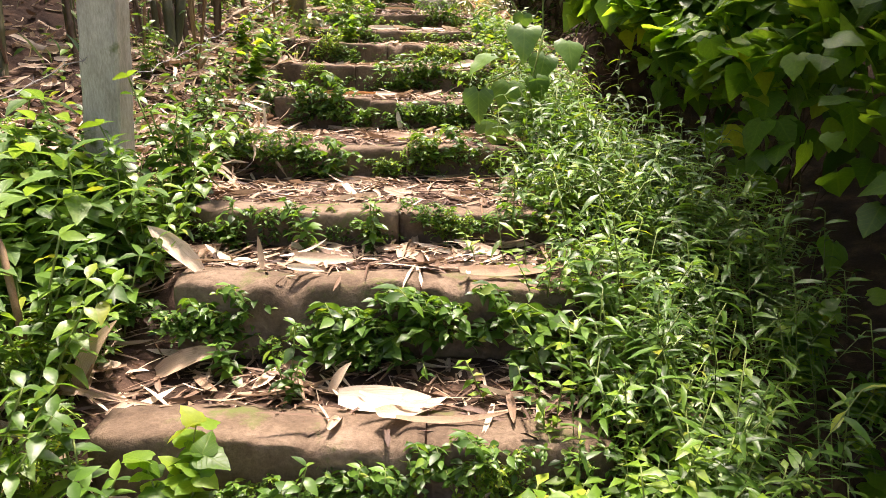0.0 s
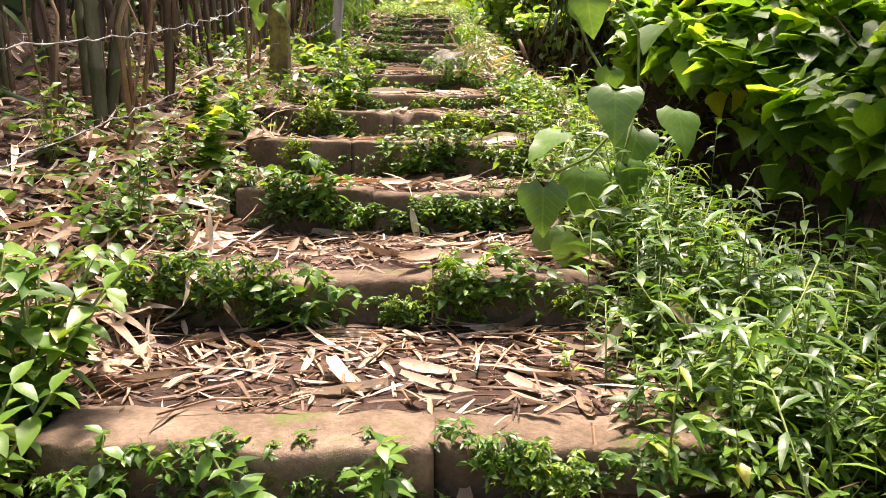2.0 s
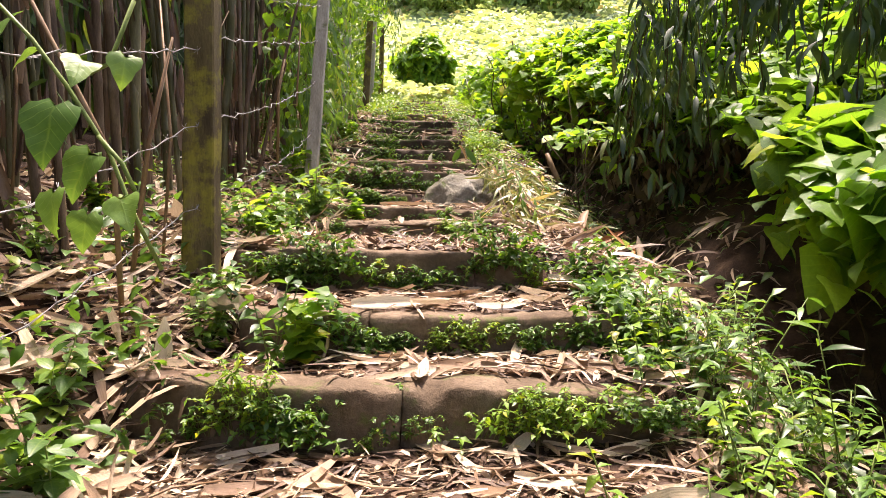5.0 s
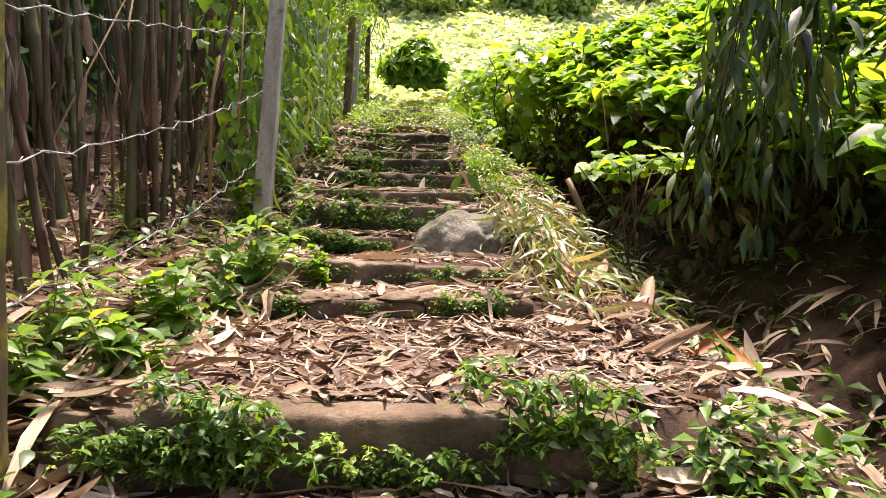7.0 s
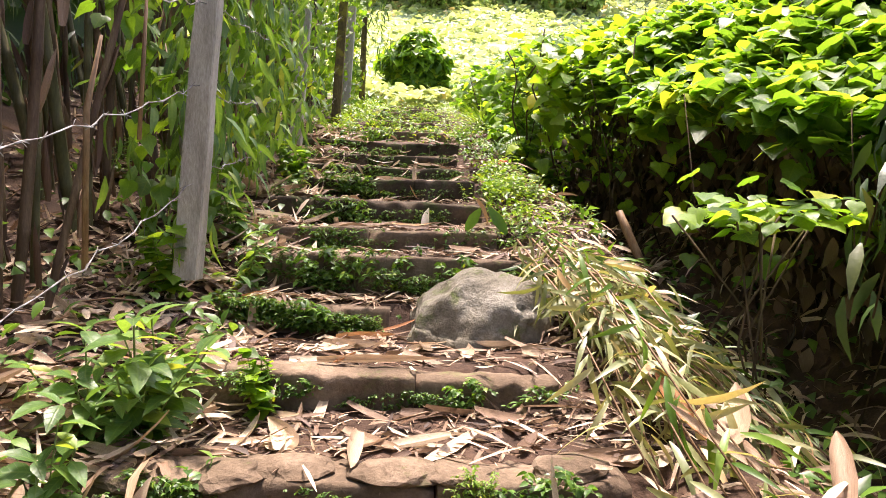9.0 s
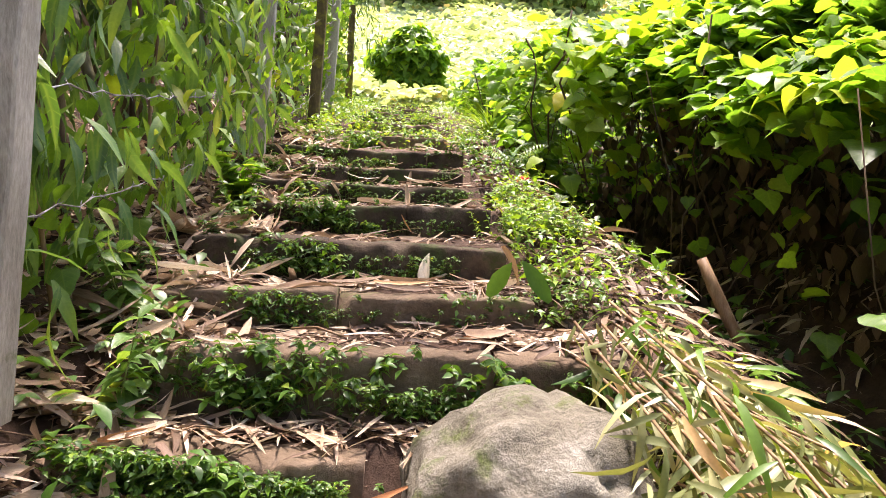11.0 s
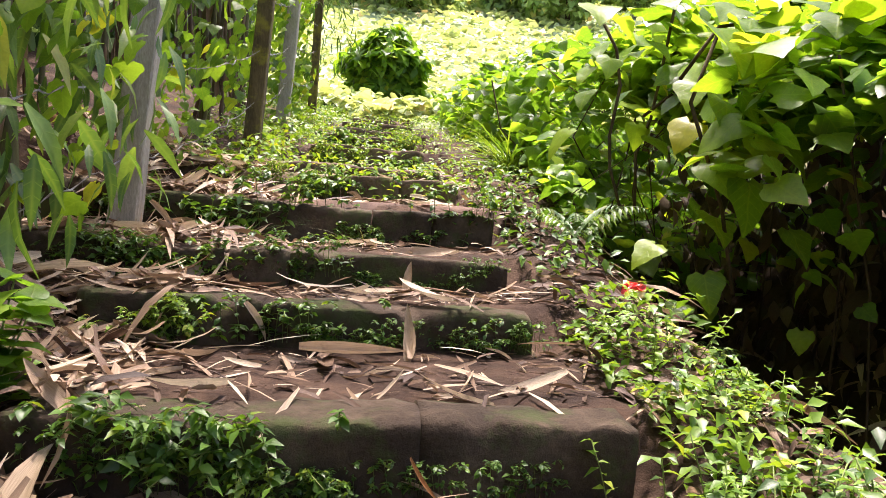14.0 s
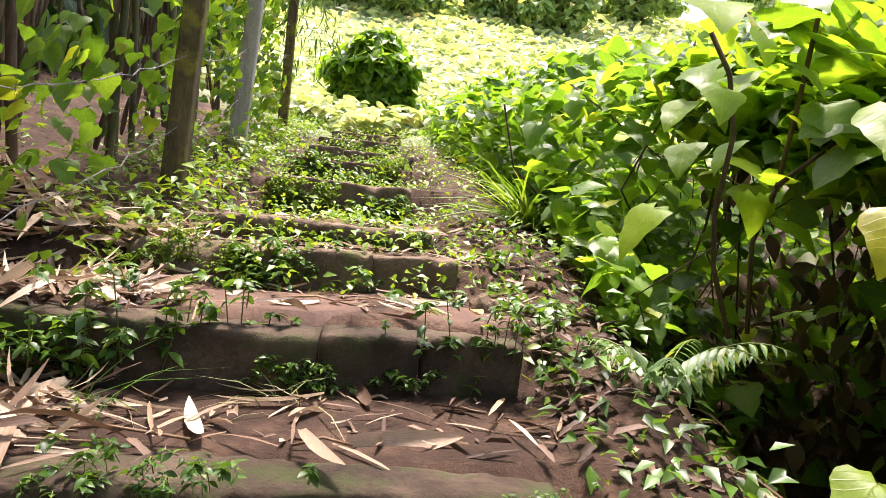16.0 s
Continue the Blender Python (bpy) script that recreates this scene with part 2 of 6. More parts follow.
# ---- mesh helpers ----
def mesh_from(name, verts, faces, mat, uv=None, smooth=True):
    me = bpy.data.meshes.new(name)
    me.from_pydata(verts, [], faces)
    me.materials.append(mat)
    if uv is not None:
        lay = me.uv_layers.new(name="UVMap")
        idx = np.empty(len(me.loops), dtype=np.int32)
        me.loops.foreach_get("vertex_index", idx)
        lay.data.foreach_set("uv", np.asarray(uv, dtype=np.float32)[idx].ravel())
    if smooth:
        me.polygons.foreach_set("use_smooth", np.ones(len(me.polygons), dtype=bool))
    me.update()
    return me


def part(name, me, parent, label="", m=None):
    ob = new(name, me)
    ob.parent = parent
    if m is not None:
        ob.matrix_basis = m
    if label:
        tagged(ob, label)
    return ob


def strip_template(rows, fold=0.25, droop=0.35, cols=3):
    """A leaf along +y from 0 to 1: rows of (position, half width); folded along its midrib, bent down."""
    v, uv, f = [], [], []
    for p, w in rows:
        z = -droop * p * p
        for c in range(cols):
            s = -1 + 2 * c / (cols - 1)
            v.append((s * w, p * (1 - 0.12 * droop * p), z + fold * abs(s) * w))
            uv.append((s * w, p))
    for r in range(len(rows) - 1):
        for c in range(cols - 1):
            a = r * cols + c
            f.append((a, a + 1, a + cols + 1, a + cols))
    return np.array(v), f, np.array(uv)


T_OVATE = strip_template([(0, 0.02), (0.25, 0.2), (0.5, 0.25), (0.78, 0.14), (1, 0.005)])
T_SMALL = strip_template([(0, 0.03), (0.4, 0.27), (1, 0.01)], fold=0.3)
T_LANCE = strip_template([(0, 0.012), (0.2, 0.05), (0.5, 0.062), (0.8, 0.035), (1, 0.003)], droop=0.55)
T_BLADE = strip_template([(0, 0.008), (0.3, 0.013), (0.65, 0.01), (1, 0.001)], droop=0.9)
T_WEEDL = strip_template([(0, 0.02), (0.3, 0.11), (0.6, 0.1), (1, 0.005)], droop=0.4)


def heart_template(droop=0.3, fold=0.2, lobes=1.0):
    """A heart-shaped leaf with a notch at its stalk, tip at y = 1."""
    rows = [(-0.14, 0.12, 0.3), (-0.02, 0.0, 0.45), (0.17, 0.0, 0.53), (0.36, 0.0, 0.5), (0.52, 0.0, 0.36), (0.7, 0.0, 0.28), (0.87, 0.0, 0.13), (1.0, 0.0, 0.01)]
    v, uv, f = [], [], []
    for p, inner, w in rows:
        ins = inner * lobes
        for s in (-1.0, -0.55, 0.0, 0.55, 1.0):
            x = s * w
            y = p + (0.16 * lobes if (p < -0.1 and s == 0) else 0.0) + (0.1 * lobes if (p < -0.1 and abs(s) == 1) else 0)
            v.append((x, y, -droop * max(p, 0) ** 2 + fold * abs(x) - 0.35 * x * x * (1 if abs(s) == 1 else 0.6) + 0.03 * math.sin(7 * y + 5 * x + 1)))
            uv.append((x, y))
    for r in range(len(rows) - 1):
        for c in range(4):
            a = r * 5 + c
            f.append((a, a + 1, a + 6, a + 5))
    return np.array(v), f, np.array(uv)


T_HEART = heart_template()
T_HEART2 = heart_template(0.55, 0.35)


def heart_low():
    rows = [(0.0, 0.36), (0.25, 0.5), (0.6, 0.32), (1.0, 0.01)]
    return strip_template(rows, fold=0.22, droop=0.35)


T_HLOW = heart_low()


def sheath_template(curl=0.5, bend=0.2, wide=0.16, twist=0.0):
    """A dry culm sheath: a curled boat of a strip, narrow at its tip."""
    v, uv, f = [], [], []
    for r, (p, w) in enumerate([(0, 0.55), (0.15, 0.85), (0.4, 1.0), (0.65, 0.85), (0.85, 0.5), (1.0, 0.06)]):
        for c in range(5):
            s = -1 + c / 2
            a = s * curl * 1.6
            x, z = math.sin(a) * w * wide, (1 - math.cos(a)) * w * wide
            t = twist * (p - 0.5)
            x, z = x * math.cos(t) - z * math.sin(t), x * math.sin(t) + z * math.cos(t)
            v.append((x, p - 0.5, z + bend * (p - 0.5) ** 2))
            uv.append((s * 0.5, p))
    for r in range(5):
        for c in range(4):
            a = r * 5 + c
            f.append((a, a + 1, a + 6, a + 5))
    return np.array(v), f, np.array(uv)


SHEATHS = [sheath_template(0.35, 0.25, 0.13), sheath_template(0.75, -0.3, 0.12, 0.8), sheath_template(0.2, 0.5, 0.1, -0.6), sheath_template(1.0, 0.15, 0.09, 0.3), sheath_template(0.5, 0.3, 0.17, 0.4)]


def rotations(yaw, pitch, roll):
    """Rotation matrices: leaf along +y, tipped up by pitch, rolled about itself, turned by yaw."""
    cy, sy, cp, sp, cr, sr = np.cos(yaw), np.sin(yaw), np.cos(pitch), np.sin(pitch), np.cos(roll), np.sin(roll)
    z0, o = np.zeros_like(yaw), np.ones_like(yaw)
    rz = np.stack([cy, -sy, z0, sy, cy, z0, z0, z0, o], -1).reshape(-1, 3, 3)
    rx = np.stack([o, z0, z0, z0, cp, -sp, z0, sp, cp], -1).reshape(-1, 3, 3)
    ry = np.stack([cr, z0, sr, z0, o, z0, -sr, z0, cr], -1).reshape(-1, 3, 3)
    return rz @ rx @ ry


def cloud(template, pts, size, yaw, pitch, roll):
    """Many copies of a leaf as arrays (verts, faces, uv)."""
    tv, tf, tuv = template
    n, k = len(pts), len(tv)
    R = rotations(np.asarray(yaw, float), np.asarray(pitch, float), np.asarray(roll, float))
    v = np.einsum("nij,kj->nki", R, tv) * np.asarray(size)[:, None, None] + np.asarray(pts)[:, None, :]
    fa = (np.array(tf)[None] + (np.arange(n) * k)[:, None, None]).reshape(-1, len(tf[0]))
    return v.reshape(-1, 3), fa, np.tile(tuv, (n, 1))


def merge(*sets):
    vs, fs, us, o = [], [], [], 0
    for v, f, u in sets:
        vs.append(v)
        fs.append(f + o)
        us.append(u)
        o += len(v)
    return np.concatenate(vs), np.concatenate(fs), np.concatenate(us)


def cloud_mesh(name, arrays, mat):
    v, f, u = arrays
    return mesh_from(name, v.tolist(), f.tolist(), mat, u)


def tube(points, radii, sides=7, cap=True):
    """A swept tube as (verts, faces)."""
    pts = [Vector(p) for p in points]
    v, f = [], []
    for i, p in enumerate(pts):
        d = (pts[min(i + 1, len(pts) - 1)] - pts[max(i - 1, 0)]).normalized()
        a = d.cross(Vector((0.31, 0.95, 0.07))).normalized()
        b = d.cross(a)
        r = radii[i] if hasattr(radii, "__len__") else radii
        for s in range(sides):
            t = 2 * math.pi * s / sides
            v.append(tuple(p + a * math.cos(t) * r + b * math.sin(t) * r))
    for i in range(len(pts) - 1):
        for s in range(sides):
            q = (s + 1) % sides
            f.append((i * sides + s, i * sides + q, (i + 1) * sides + q, (i + 1) * sides + s))
    if cap:
        f.append(tuple(range(sides))[::-1])
        f.append(tuple(range((len(pts) - 1) * sides, len(pts) * sides)))
    return v, f


def tubes(list_of, sides=6):
    V, F = [], []
    for pts, rad in list_of:
        v, f = tube(pts, rad, sides)
        o = len(V)
        V += v
        F += [tuple(i + o for i in q) for q in f]
    return V, F


def rnd(a, b):
    return float(rng.uniform(a, b))


# ---- plan of the hillside steps: edge y, top z, left x, right x, joints ----
STEPS = [
    (-1.1, -0.62, -1.1, 0.6, (-0.2,)), (-0.3, -0.42, -1.1, 0.6, ()), (0.45, -0.22, -1.1, 0.6, (0.1,)), (1.15, -0.03, -1.1, 0.58, ()),
    (1.75, 0.155, -1.02, 0.5, (-0.05,)), (2.36, 0.44, -0.97, 0.52, (-0.08,)), (2.95, 0.585, -1.1, 0.54, ()),
    (3.88, 0.768, -1.2, 0.42, (-0.2,)), (4.84, 0.976, -1.16, 0.33, (-0.5, 0.02)), (5.52, 1.18, -1.28, 0.38, ()),
    (6.1, 1.356, -1.32, 0.36, ()), (6.67, 1.5, -1.12, 0.4, (-0.62,)), (7.45, 1.69, -1.37, 0.2, (-0.85, -0.15)),
    (9.12, 1.78, -1.43, 0.2, (-0.35,)), (9.82, 1.905, -1.38, 0.14, ()), (10.65, 2.045, -1.37, -0.53, ()),
    (11.0, 2.255, -1.33, 0.34, (-0.12,)), (11.55, 2.38, -1.4, 0.1, (-0.7,)), (12.05, 2.56, -1.42, 0.06, (-0.8,)),
    (12.72, 2.735, -1.28, 0.06, ()), (13.5, 2.88, -1.45, 0.0, ()), (14.0, 3.02, -2.1, 0.0, ()),
    (14.7, 3.235, -2.3, 0.06, (-0.55, -0.25)), (15.45, 3.38, -1.35, -0.05, (-0.75, -0.4)), (16.1, 3.49, -1.3, -0.1, ()),
    (17.7, 3.78, -1.15, -0.1, (-0.75,)), (19.3, 4.03, -1.1, -0.1, ()), (20.7, 4.29, -1.1, 0.0, (-0.7,)), (22.3, 4.58, -1.1, 0.0, ()),
    (23.9, 4.86, -1.0, 0.1, ()), (25.5, 5.12, -1.0, 0.1, ()), (27.1, 5.42, -0.9, 0.2, ()),
]
_ky, _kz = [-60.0], [-8.0]
for i, (sy_, sz_, *_r) in enumerate(STEPS):
    low = STEPS[i - 1][1] if i else sz_ - 0.2
    _ky += [sy_ + 0.05, sy_ + 0.17]
    _kz += [low - 0.01, sz_ - 0.03]
_ky += [30.5, 34.5, 45.5, 60.5, 90.0, 140.0, 400.0]
_kz += [6.1, 7.5, 12.2, 18.4, 28.0, 36.0, 50.0]
_sy = [-60.0] + [s[0] + 0.3 for s in STEPS] + [30.5, 34.5, 45.5, 60.5, 90.0, 140.0, 400.0]
_sz = [-8.0] + [s[1] - 0.03 for s in STEPS] + [6.1, 7.5, 12.2, 18.4, 28.0, 36.0, 50.0]


_ey, _exl, _exr = [q[0] for q in STEPS], [q[2] for q in STEPS], [max(q[3], 0.05) for q in STEPS]


def wob(x, y, s=1.0):
    return (np.sin(x * 1.7 * s + 0.6 * y * s + 1.3) + np.sin(y * 2.3 * s - 0.8 * x * s) + np.sin((x + y) * 3.9 * s + 2.0) * 0.5) / 2.5


def slope(y):
    """Smooth line of the hillside along the walk."""
    return (np.interp(y - 0.5, _sy, _sz) + np.interp(y, _sy, _sz) + np.interp(y + 0.5, _sy, _sz)) / 3


def ground_z(x, y):
    x, y = np.asarray(x, float), np.asarray(y, float)
    sm = slope(y)
    mid = np.interp(y, _ky, _kz)
    left = np.clip(-1.25 - x, 0, None)
    right = np.clip(x - 0.55, 0, None)
    side = sm + 0.02 + np.minimum(left * 0.28, 0.5 + 0.1 * left) * (x < 0) * np.clip((45 - y) / 15, 0, 1)
    near = np.clip((26 - y) / 6, 0, 1)
    ditch = np.interp(y, [-50, 2.3, 3.4, 6, 7, 100], [1.0, 1.0, 0.22, 0.25, 0.45, 0.42])
    dip = -np.minimum(right * (0.3 + 0.6 * right), ditch) + np.clip(x - 2.3, 0, 8) * 0.22 + np.clip((x - 1.55) * 1.1, 0, 0.75) * np.clip((y - 7) / 2, 0, 1) * np.clip((16 - y) / 2, 0, 1)
    dip = dip - np.clip((x - 0.42) * 0.9, 0, 0.55) * np.clip((y - 12.2) / 1.5, 0, 1) * np.clip((16.4 - y) / 1.5, 0, 1) * np.clip((2.2 - x) / 0.6, 0, 1)
    gully = np.clip((x - np.interp(y, [2.4, 4.0, 5.0], [1.5, 1.35, 1.0])) / 0.5, 0, 1) * np.clip((8.8 - y) / 1.5, 0, 1) * np.clip((y - 2.4) / 0.8, 0, 1) * np.clip((4.2 - x) / 0.6, 0, 1)
    trench = np.clip((x - 0.7) / 0.5, 0, 1) * np.clip((2.9 - y) / 0.6, 0, 1) * np.clip((4.0 - x) / 0.6, 0, 1)
    side = side + (dip - 0.75 * gully - 0.45 * trench) * near * (x > 0)
    side = side + 0.05 * wob(x, y, 1.6) + 0.02 * wob(x, y, 5.0)
    lx, rx = np.interp(y, _ey, _exl), np.interp(y, _ey, _exr)
    t = np.clip(np.maximum(lx + 0.08 - x, x - rx + 0.05) / 0.3, 0, 1)
    t = t * t * (3 - 2 * t)
    return mid * (1 - t) + side * t + 0.008 * wob(x, y, 6.0) + np.clip(y - 36, 0, 40) * 0.03 * wob(x, y, 0.12)


def axis_coords(lo, hi, step, far):
    c = [*np.arange(lo, hi + 1e-6, step)]
    d = step
    while c[-1] < far[1]:
        d *= 1.18
        c.append(c[-1] + d)
    d = step
    while c[0] > far[0]:
        d *= 1.18
        c.insert(0, c[0] - d)
    return np.array(c)


gx, gy = axis_coords(-2.6, 2.2, 0.06, (-350, 350)), axis_coords(-1.6, 28.0, 0.055, (-200, 500))
GX, GY = np.meshgrid(gx, gy)
GZ = ground_z(GX, GY)
nx, ny = len(gx), len(gy)
gi = (np.arange(ny - 1)[:, None] * nx + np.arange(nx - 1)[None]).ravel()
ground = new("ground", mesh_from("ground", np.stack([GX, GY, GZ], -1).reshape(-1, 3).tolist(), np.stack([gi, gi + 1, gi + nx + 1, gi + nx], -1).tolist(), M_SOIL))
tagged(ground, "brown hillside soil strewn with leaf litter", "ground", kind="structure")


# ---- stone steps ----
def block_mesh(w, d, h, seed, mat):
    """A worn block: width x, depth y from 0, top at z 0, with a rounded, uneven front edge."""
    nxs = max(3, int(w / 0.028))
    prof = [(0.03, -h), (0.018, -h * 0.75), (0.012, -h * 0.5), (0.004, -h * 0.28), (0.0, -0.035), (0.002, -0.01), (0.01, -0.002), (0.05, 0.0), (0.1, 0.0), (d * 0.7, -0.004), (d, -0.02), (d, -h)]
    v, f = [], []
    for i in range(nxs + 1):
        x = w * i / nxs
        e = min(x, w - x)
        pin = 0.01 * max(0, 1 - e / 0.04)
        for j, (py, pz) in enumerate(prof):
            n = noise.noise(Vector((x * 4 + seed * 9.1, py * 7, pz * 7 + seed)))
            m = noise.noise(Vector((x * 17 + seed * 5.3, py * 20, pz * 20)))
            g = noise.noise(Vector((x * 43 + seed, py * 45, pz * 45)))
            fr = 1.0 if j < 8 else 0.3
            low = noise.noise(Vector((x * 1.6, seed * 3.7, 0.0)))
            chip = max(0.0, noise.noise(Vector((x * 9 + seed * 2.3, seed, 0.5))) - 0.2) * 0.14
            lip = (0, 0, 0, 0.15, 0.6, 1.0, 1.0, 0.6, 0.15, 0, 0, 0)[j]
            v.append((x, py + fr * (0.014 * n + 0.011 * m + 0.005 * g) + pin * (j < 8) + chip * lip * 0.7, pz + (0.026 * low + 0.009 * n + 0.008 * m + 0.004 * g) * (3 < j < 11) - pin * 0.7 * (3 < j < 9) - chip * lip * 0.6))
    k = len(prof)
    for i in range(nxs):
        for j in range(k - 1):
            a = i * k + j
            f.append((a, a + k, a + k + 1, a + 1))
    f.append(tuple(range(k)))
    f.append(tuple(range(nxs * k, nxs * k + k))[::-1])
    return mesh_from("stone_block", v, f, mat)


# steps that have sunk towards their right end, in degrees
TILTS = {2.36: 1.6, 6.1: 3.2, 6.67: 1.5, 9.12: 2.2, 9.82: 3.0, 10.65: 2.6, 11.0: 2.0, 14.0: 1.8, 14.7: 2.8}
for i, (y0, z0, xl, xr, joints) in enumerate(STEPS):
    low = STEPS[i - 1][1] if i else z0 - 0.2
    step = new("stone_step")
    drop = TILTS.get(y0, 1.2)
    step.matrix_world = pose(xl, y0, z0 + math.tan(radians(drop)) * (xr - xl) / 2, 0, drop, 0)
    tagged(step, "weathered brown concrete step with mossy worn front edge" if i < 13 else "damp concrete step, weeds on its riser, shaded flight coloured darker", "step", "hillside steps")
    edges = [xl, *(joints or (xl + (xr - xl) * rnd(0.35, 0.65),)), xr]
    for j in range(len(edges) - 1):
        gap = 0.008 if joints else 0.003
        w = edges[j + 1] - edges[j] - gap
        # the shaded flight takes the darker concrete, shade included in its colour
        part("stone_block", block_mesh(w, 0.24, z0 - low + 0.14, i * 3.3 + j, M_DAMP_SHADED if 11.8 < y0 < 15.0 else M_STEP), step,
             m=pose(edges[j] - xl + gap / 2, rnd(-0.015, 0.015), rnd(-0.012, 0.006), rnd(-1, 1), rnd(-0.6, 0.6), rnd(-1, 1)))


# ---- fence posts and barbed wire ----
def square_post(name, base, top, w, d, mat, label, seed):
    """A slightly tapered, chipped post from below its base to its top."""
    b, t = Vector(base), Vector(top)
    n = 14
    v, f = [], []
    for i in range(n + 1):
        k = i / n
        c = b.lerp(t, k)
        s = 1 - 0.12 * k
        ch = 0.12
        for j, (sx, sy) in enumerate([(-1 + ch, -1), (1 - ch, -1), (1, -1 + ch), (1, 1 - ch), (1 - ch, 1), (-1 + ch, 1), (-1, 1 - ch), (-1, -1 + ch)]):
            q = 0.006 * noise.noise(Vector((seed + j * 2.1, k * 9, j)))
            v.append((c.x + sx * w / 2 * s + q, c.y + sy * d / 2 * s + q, c.z))
    for i in range(n):
        for j in range(8):
            q = (j + 1) % 8
            f.append((i * 8 + j, i * 8 + q, (i + 1) * 8 + q, (i + 1) * 8 + j))
    f.append(tuple(range(n * 8, n * 8 + 8)))
    ob = new(name, mesh_from(name, v, f, mat, smooth=False))
    return tagged(ob, label, "fence post", "fence posts")


POSTS = [(-1.53, 3.15, 0.6, -1.4, 3.15, 2.25), (-1.46, 7.29, 1.5, -1.41, 7.3, 3.1), (-1.46, 10.5, 2.18, -1.31, 10.52, 3.85),
         (-1.66, 14.5, 2.95, -1.53, 14.5, 4.5), (-1.47, 16.5, 3.45, -1.35, 16.52, 5.15), (-1.58, 19.0, 4.08, -1.46, 19.0, 5.78), (-1.5, 21.5, 4.58, -1.44, 21.5, 6.28)]
square_post("fence_post", POSTS[0][:3], POSTS[0][3:], 0.175, 0.15, M_CONC, "pale grey concrete fence post among green weeds", 1)
square_post("fence_post", POSTS[1][:3], POSTS[1][3:], 0.15, 0.13, M_WOOD, "thick mossy brown wooden fence post holding barbed wire", 2)
square_post("fence_post", POSTS[2][:3], POSTS[2][3:], 0.115, 0.1, M_CONC, "leaning pale grey concrete fence post with wire ties", 3)
square_post("fence_post", POSTS[3][:3], POSTS[3][3:], 0.13, 0.09, M_CONC, "shaded grey concrete fence post overgrown with creeper", 4)
square_post("fence_post", POSTS[4][:3], POSTS[4][3:], 0.12, 0.11, M_WOOD, "slim leaning brown wooden fence post beside the steps", 5)
square_post("fence_post", POSTS[5][:3], POSTS[5][3:], 0.14, 0.12, M_CONC, "pale concrete fence post half hidden by creeper", 6)
square_post("fence_post", POSTS[6][:3], POSTS[6][3:], 0.12, 0.1, M_WOOD, "brown wooden fence post half hidden by creeper", 7)


def barbed_wire(a, b, sag):
    a, b = Vector(a), Vector(b)
    n = max(8, int((b - a).length / 0.12))
    pts = [a.lerp(b, i / n) + Vector((0.012 * math.sin(i * 1.9), 0, -sag * 4 * (i / n) * (1 - i / n) + 0.01 * math.sin(i * 2.7))) for i in range(n + 1)]
    side = [p + Vector((0.004 * math.cos(i * 2.4), 0, 0.004 * math.sin(i * 2.4))) for i, p in enumerate(pts)]
    wire = new("barbed_wire", mesh_from("barbed_wire", *tubes([(pts, 0.0021), (side, 0.0019)], 4), M_WIRE))
    tagged(wire, "rusty galvanised barbed wire strand between fence posts", "barbed wire", "fence wires")
    barbs = []
    for i in range(1, n):
        p = pts[i]
        for k in range(2):
            d = Vector((rng.normal(), rng.normal() * 0.5, rng.normal())).normalized() * 0.021
            barbs.append(([p - d, p + d], 0.0012))
    tagged(part("barb", mesh_from("barb", *tubes(barbs, 3), M_WIRE), wire), kind="stuff")


for i in range(len(POSTS) - 1):
    p, q = POSTS[i], POSTS[i + 1]
    for k in ((0.28, 0.03), (0.52, 0.05), (0.74, 0.02), (0.92, 0.03)):
        a = Vector(p[:3]).lerp(Vector(p[3:]), k[0]) + Vector((0.0, 0, rnd(-0.04, 0.04)))
        b = Vector(q[:3]).lerp(Vector(q[3:]), k[0]) + Vector((0.0, 0, rnd(-0.04, 0.04)))
        barbed_wire(a, b, k[1] + rnd(0, 0.06))
barbed_wire((-1.7, -1.0, 0.35), POSTS[0][:2] + (1.25,), 0.05)
barbed_wire((-1.7, -1.0, 0.75), POSTS[0][:2] + (1.7,), 0.05)


# ---- rock ----
bm = bmesh.new()
bmesh.ops.create_icosphere(bm, subdivisions=5, radius=1)
facets = [Vector(q).normalized() for q in ((0.1, -1, 0.25), (-0.75, -0.7, 0.3), (0.75, -0.65, 0.35), (0.15, -0.35, 1), (-0.6, 0.1, 0.9), (0.7, 0.1, 0.75), (-1, 0.1, 0.2), (1, 0.1, 0.1), (0, 1, 0.4), (0.35, -0.8, 0.75), (-0.2, -0.8, 0.9), (0.05, -0.1, 1), (0.35, 0.05, 1))]
for v in bm.verts:
    c = v.co.copy()
    flat = min(min(0.88 / max(0.2, c.dot(q)) for q in facets), 1.15)
    n1 = noise.noise(c * 1.3 + Vector((3, 1, 7)))
    n2 = noise.noise(c * 6)
    n4 = noise.noise(c * 15)
    crack = max(0, 1 - abs(c.x - 0.45 + 0.25 * c.z + 0.1 * n2) / 0.06) * (c.z > -0.1)
    ledge = max(0, 1 - abs(c.z - 0.55 + 0.3 * c.x + 0.12 * n2) / 0.05)
    n3 = noise.noise(c * 2.6 + Vector((1, 8, 3)))
    r = flat + 0.1 * n1 + 0.06 * n3 + 0.035 * n2 + 0.014 * n4 - 0.09 * crack - 0.03 * ledge
    v.co = Vector((c.x * 0.375 * r, c.y * 0.3 * r, (c.z if c.z < 0 else c.z * 0.95) * 0.29 * r + 0.06 * c.x * (c.z > 0)))
rock_me = bpy.data.meshes.new("boulder")
bm.to_mesh(rock_me)
bm.free()
rock_me.materials.append(M_ROCK)
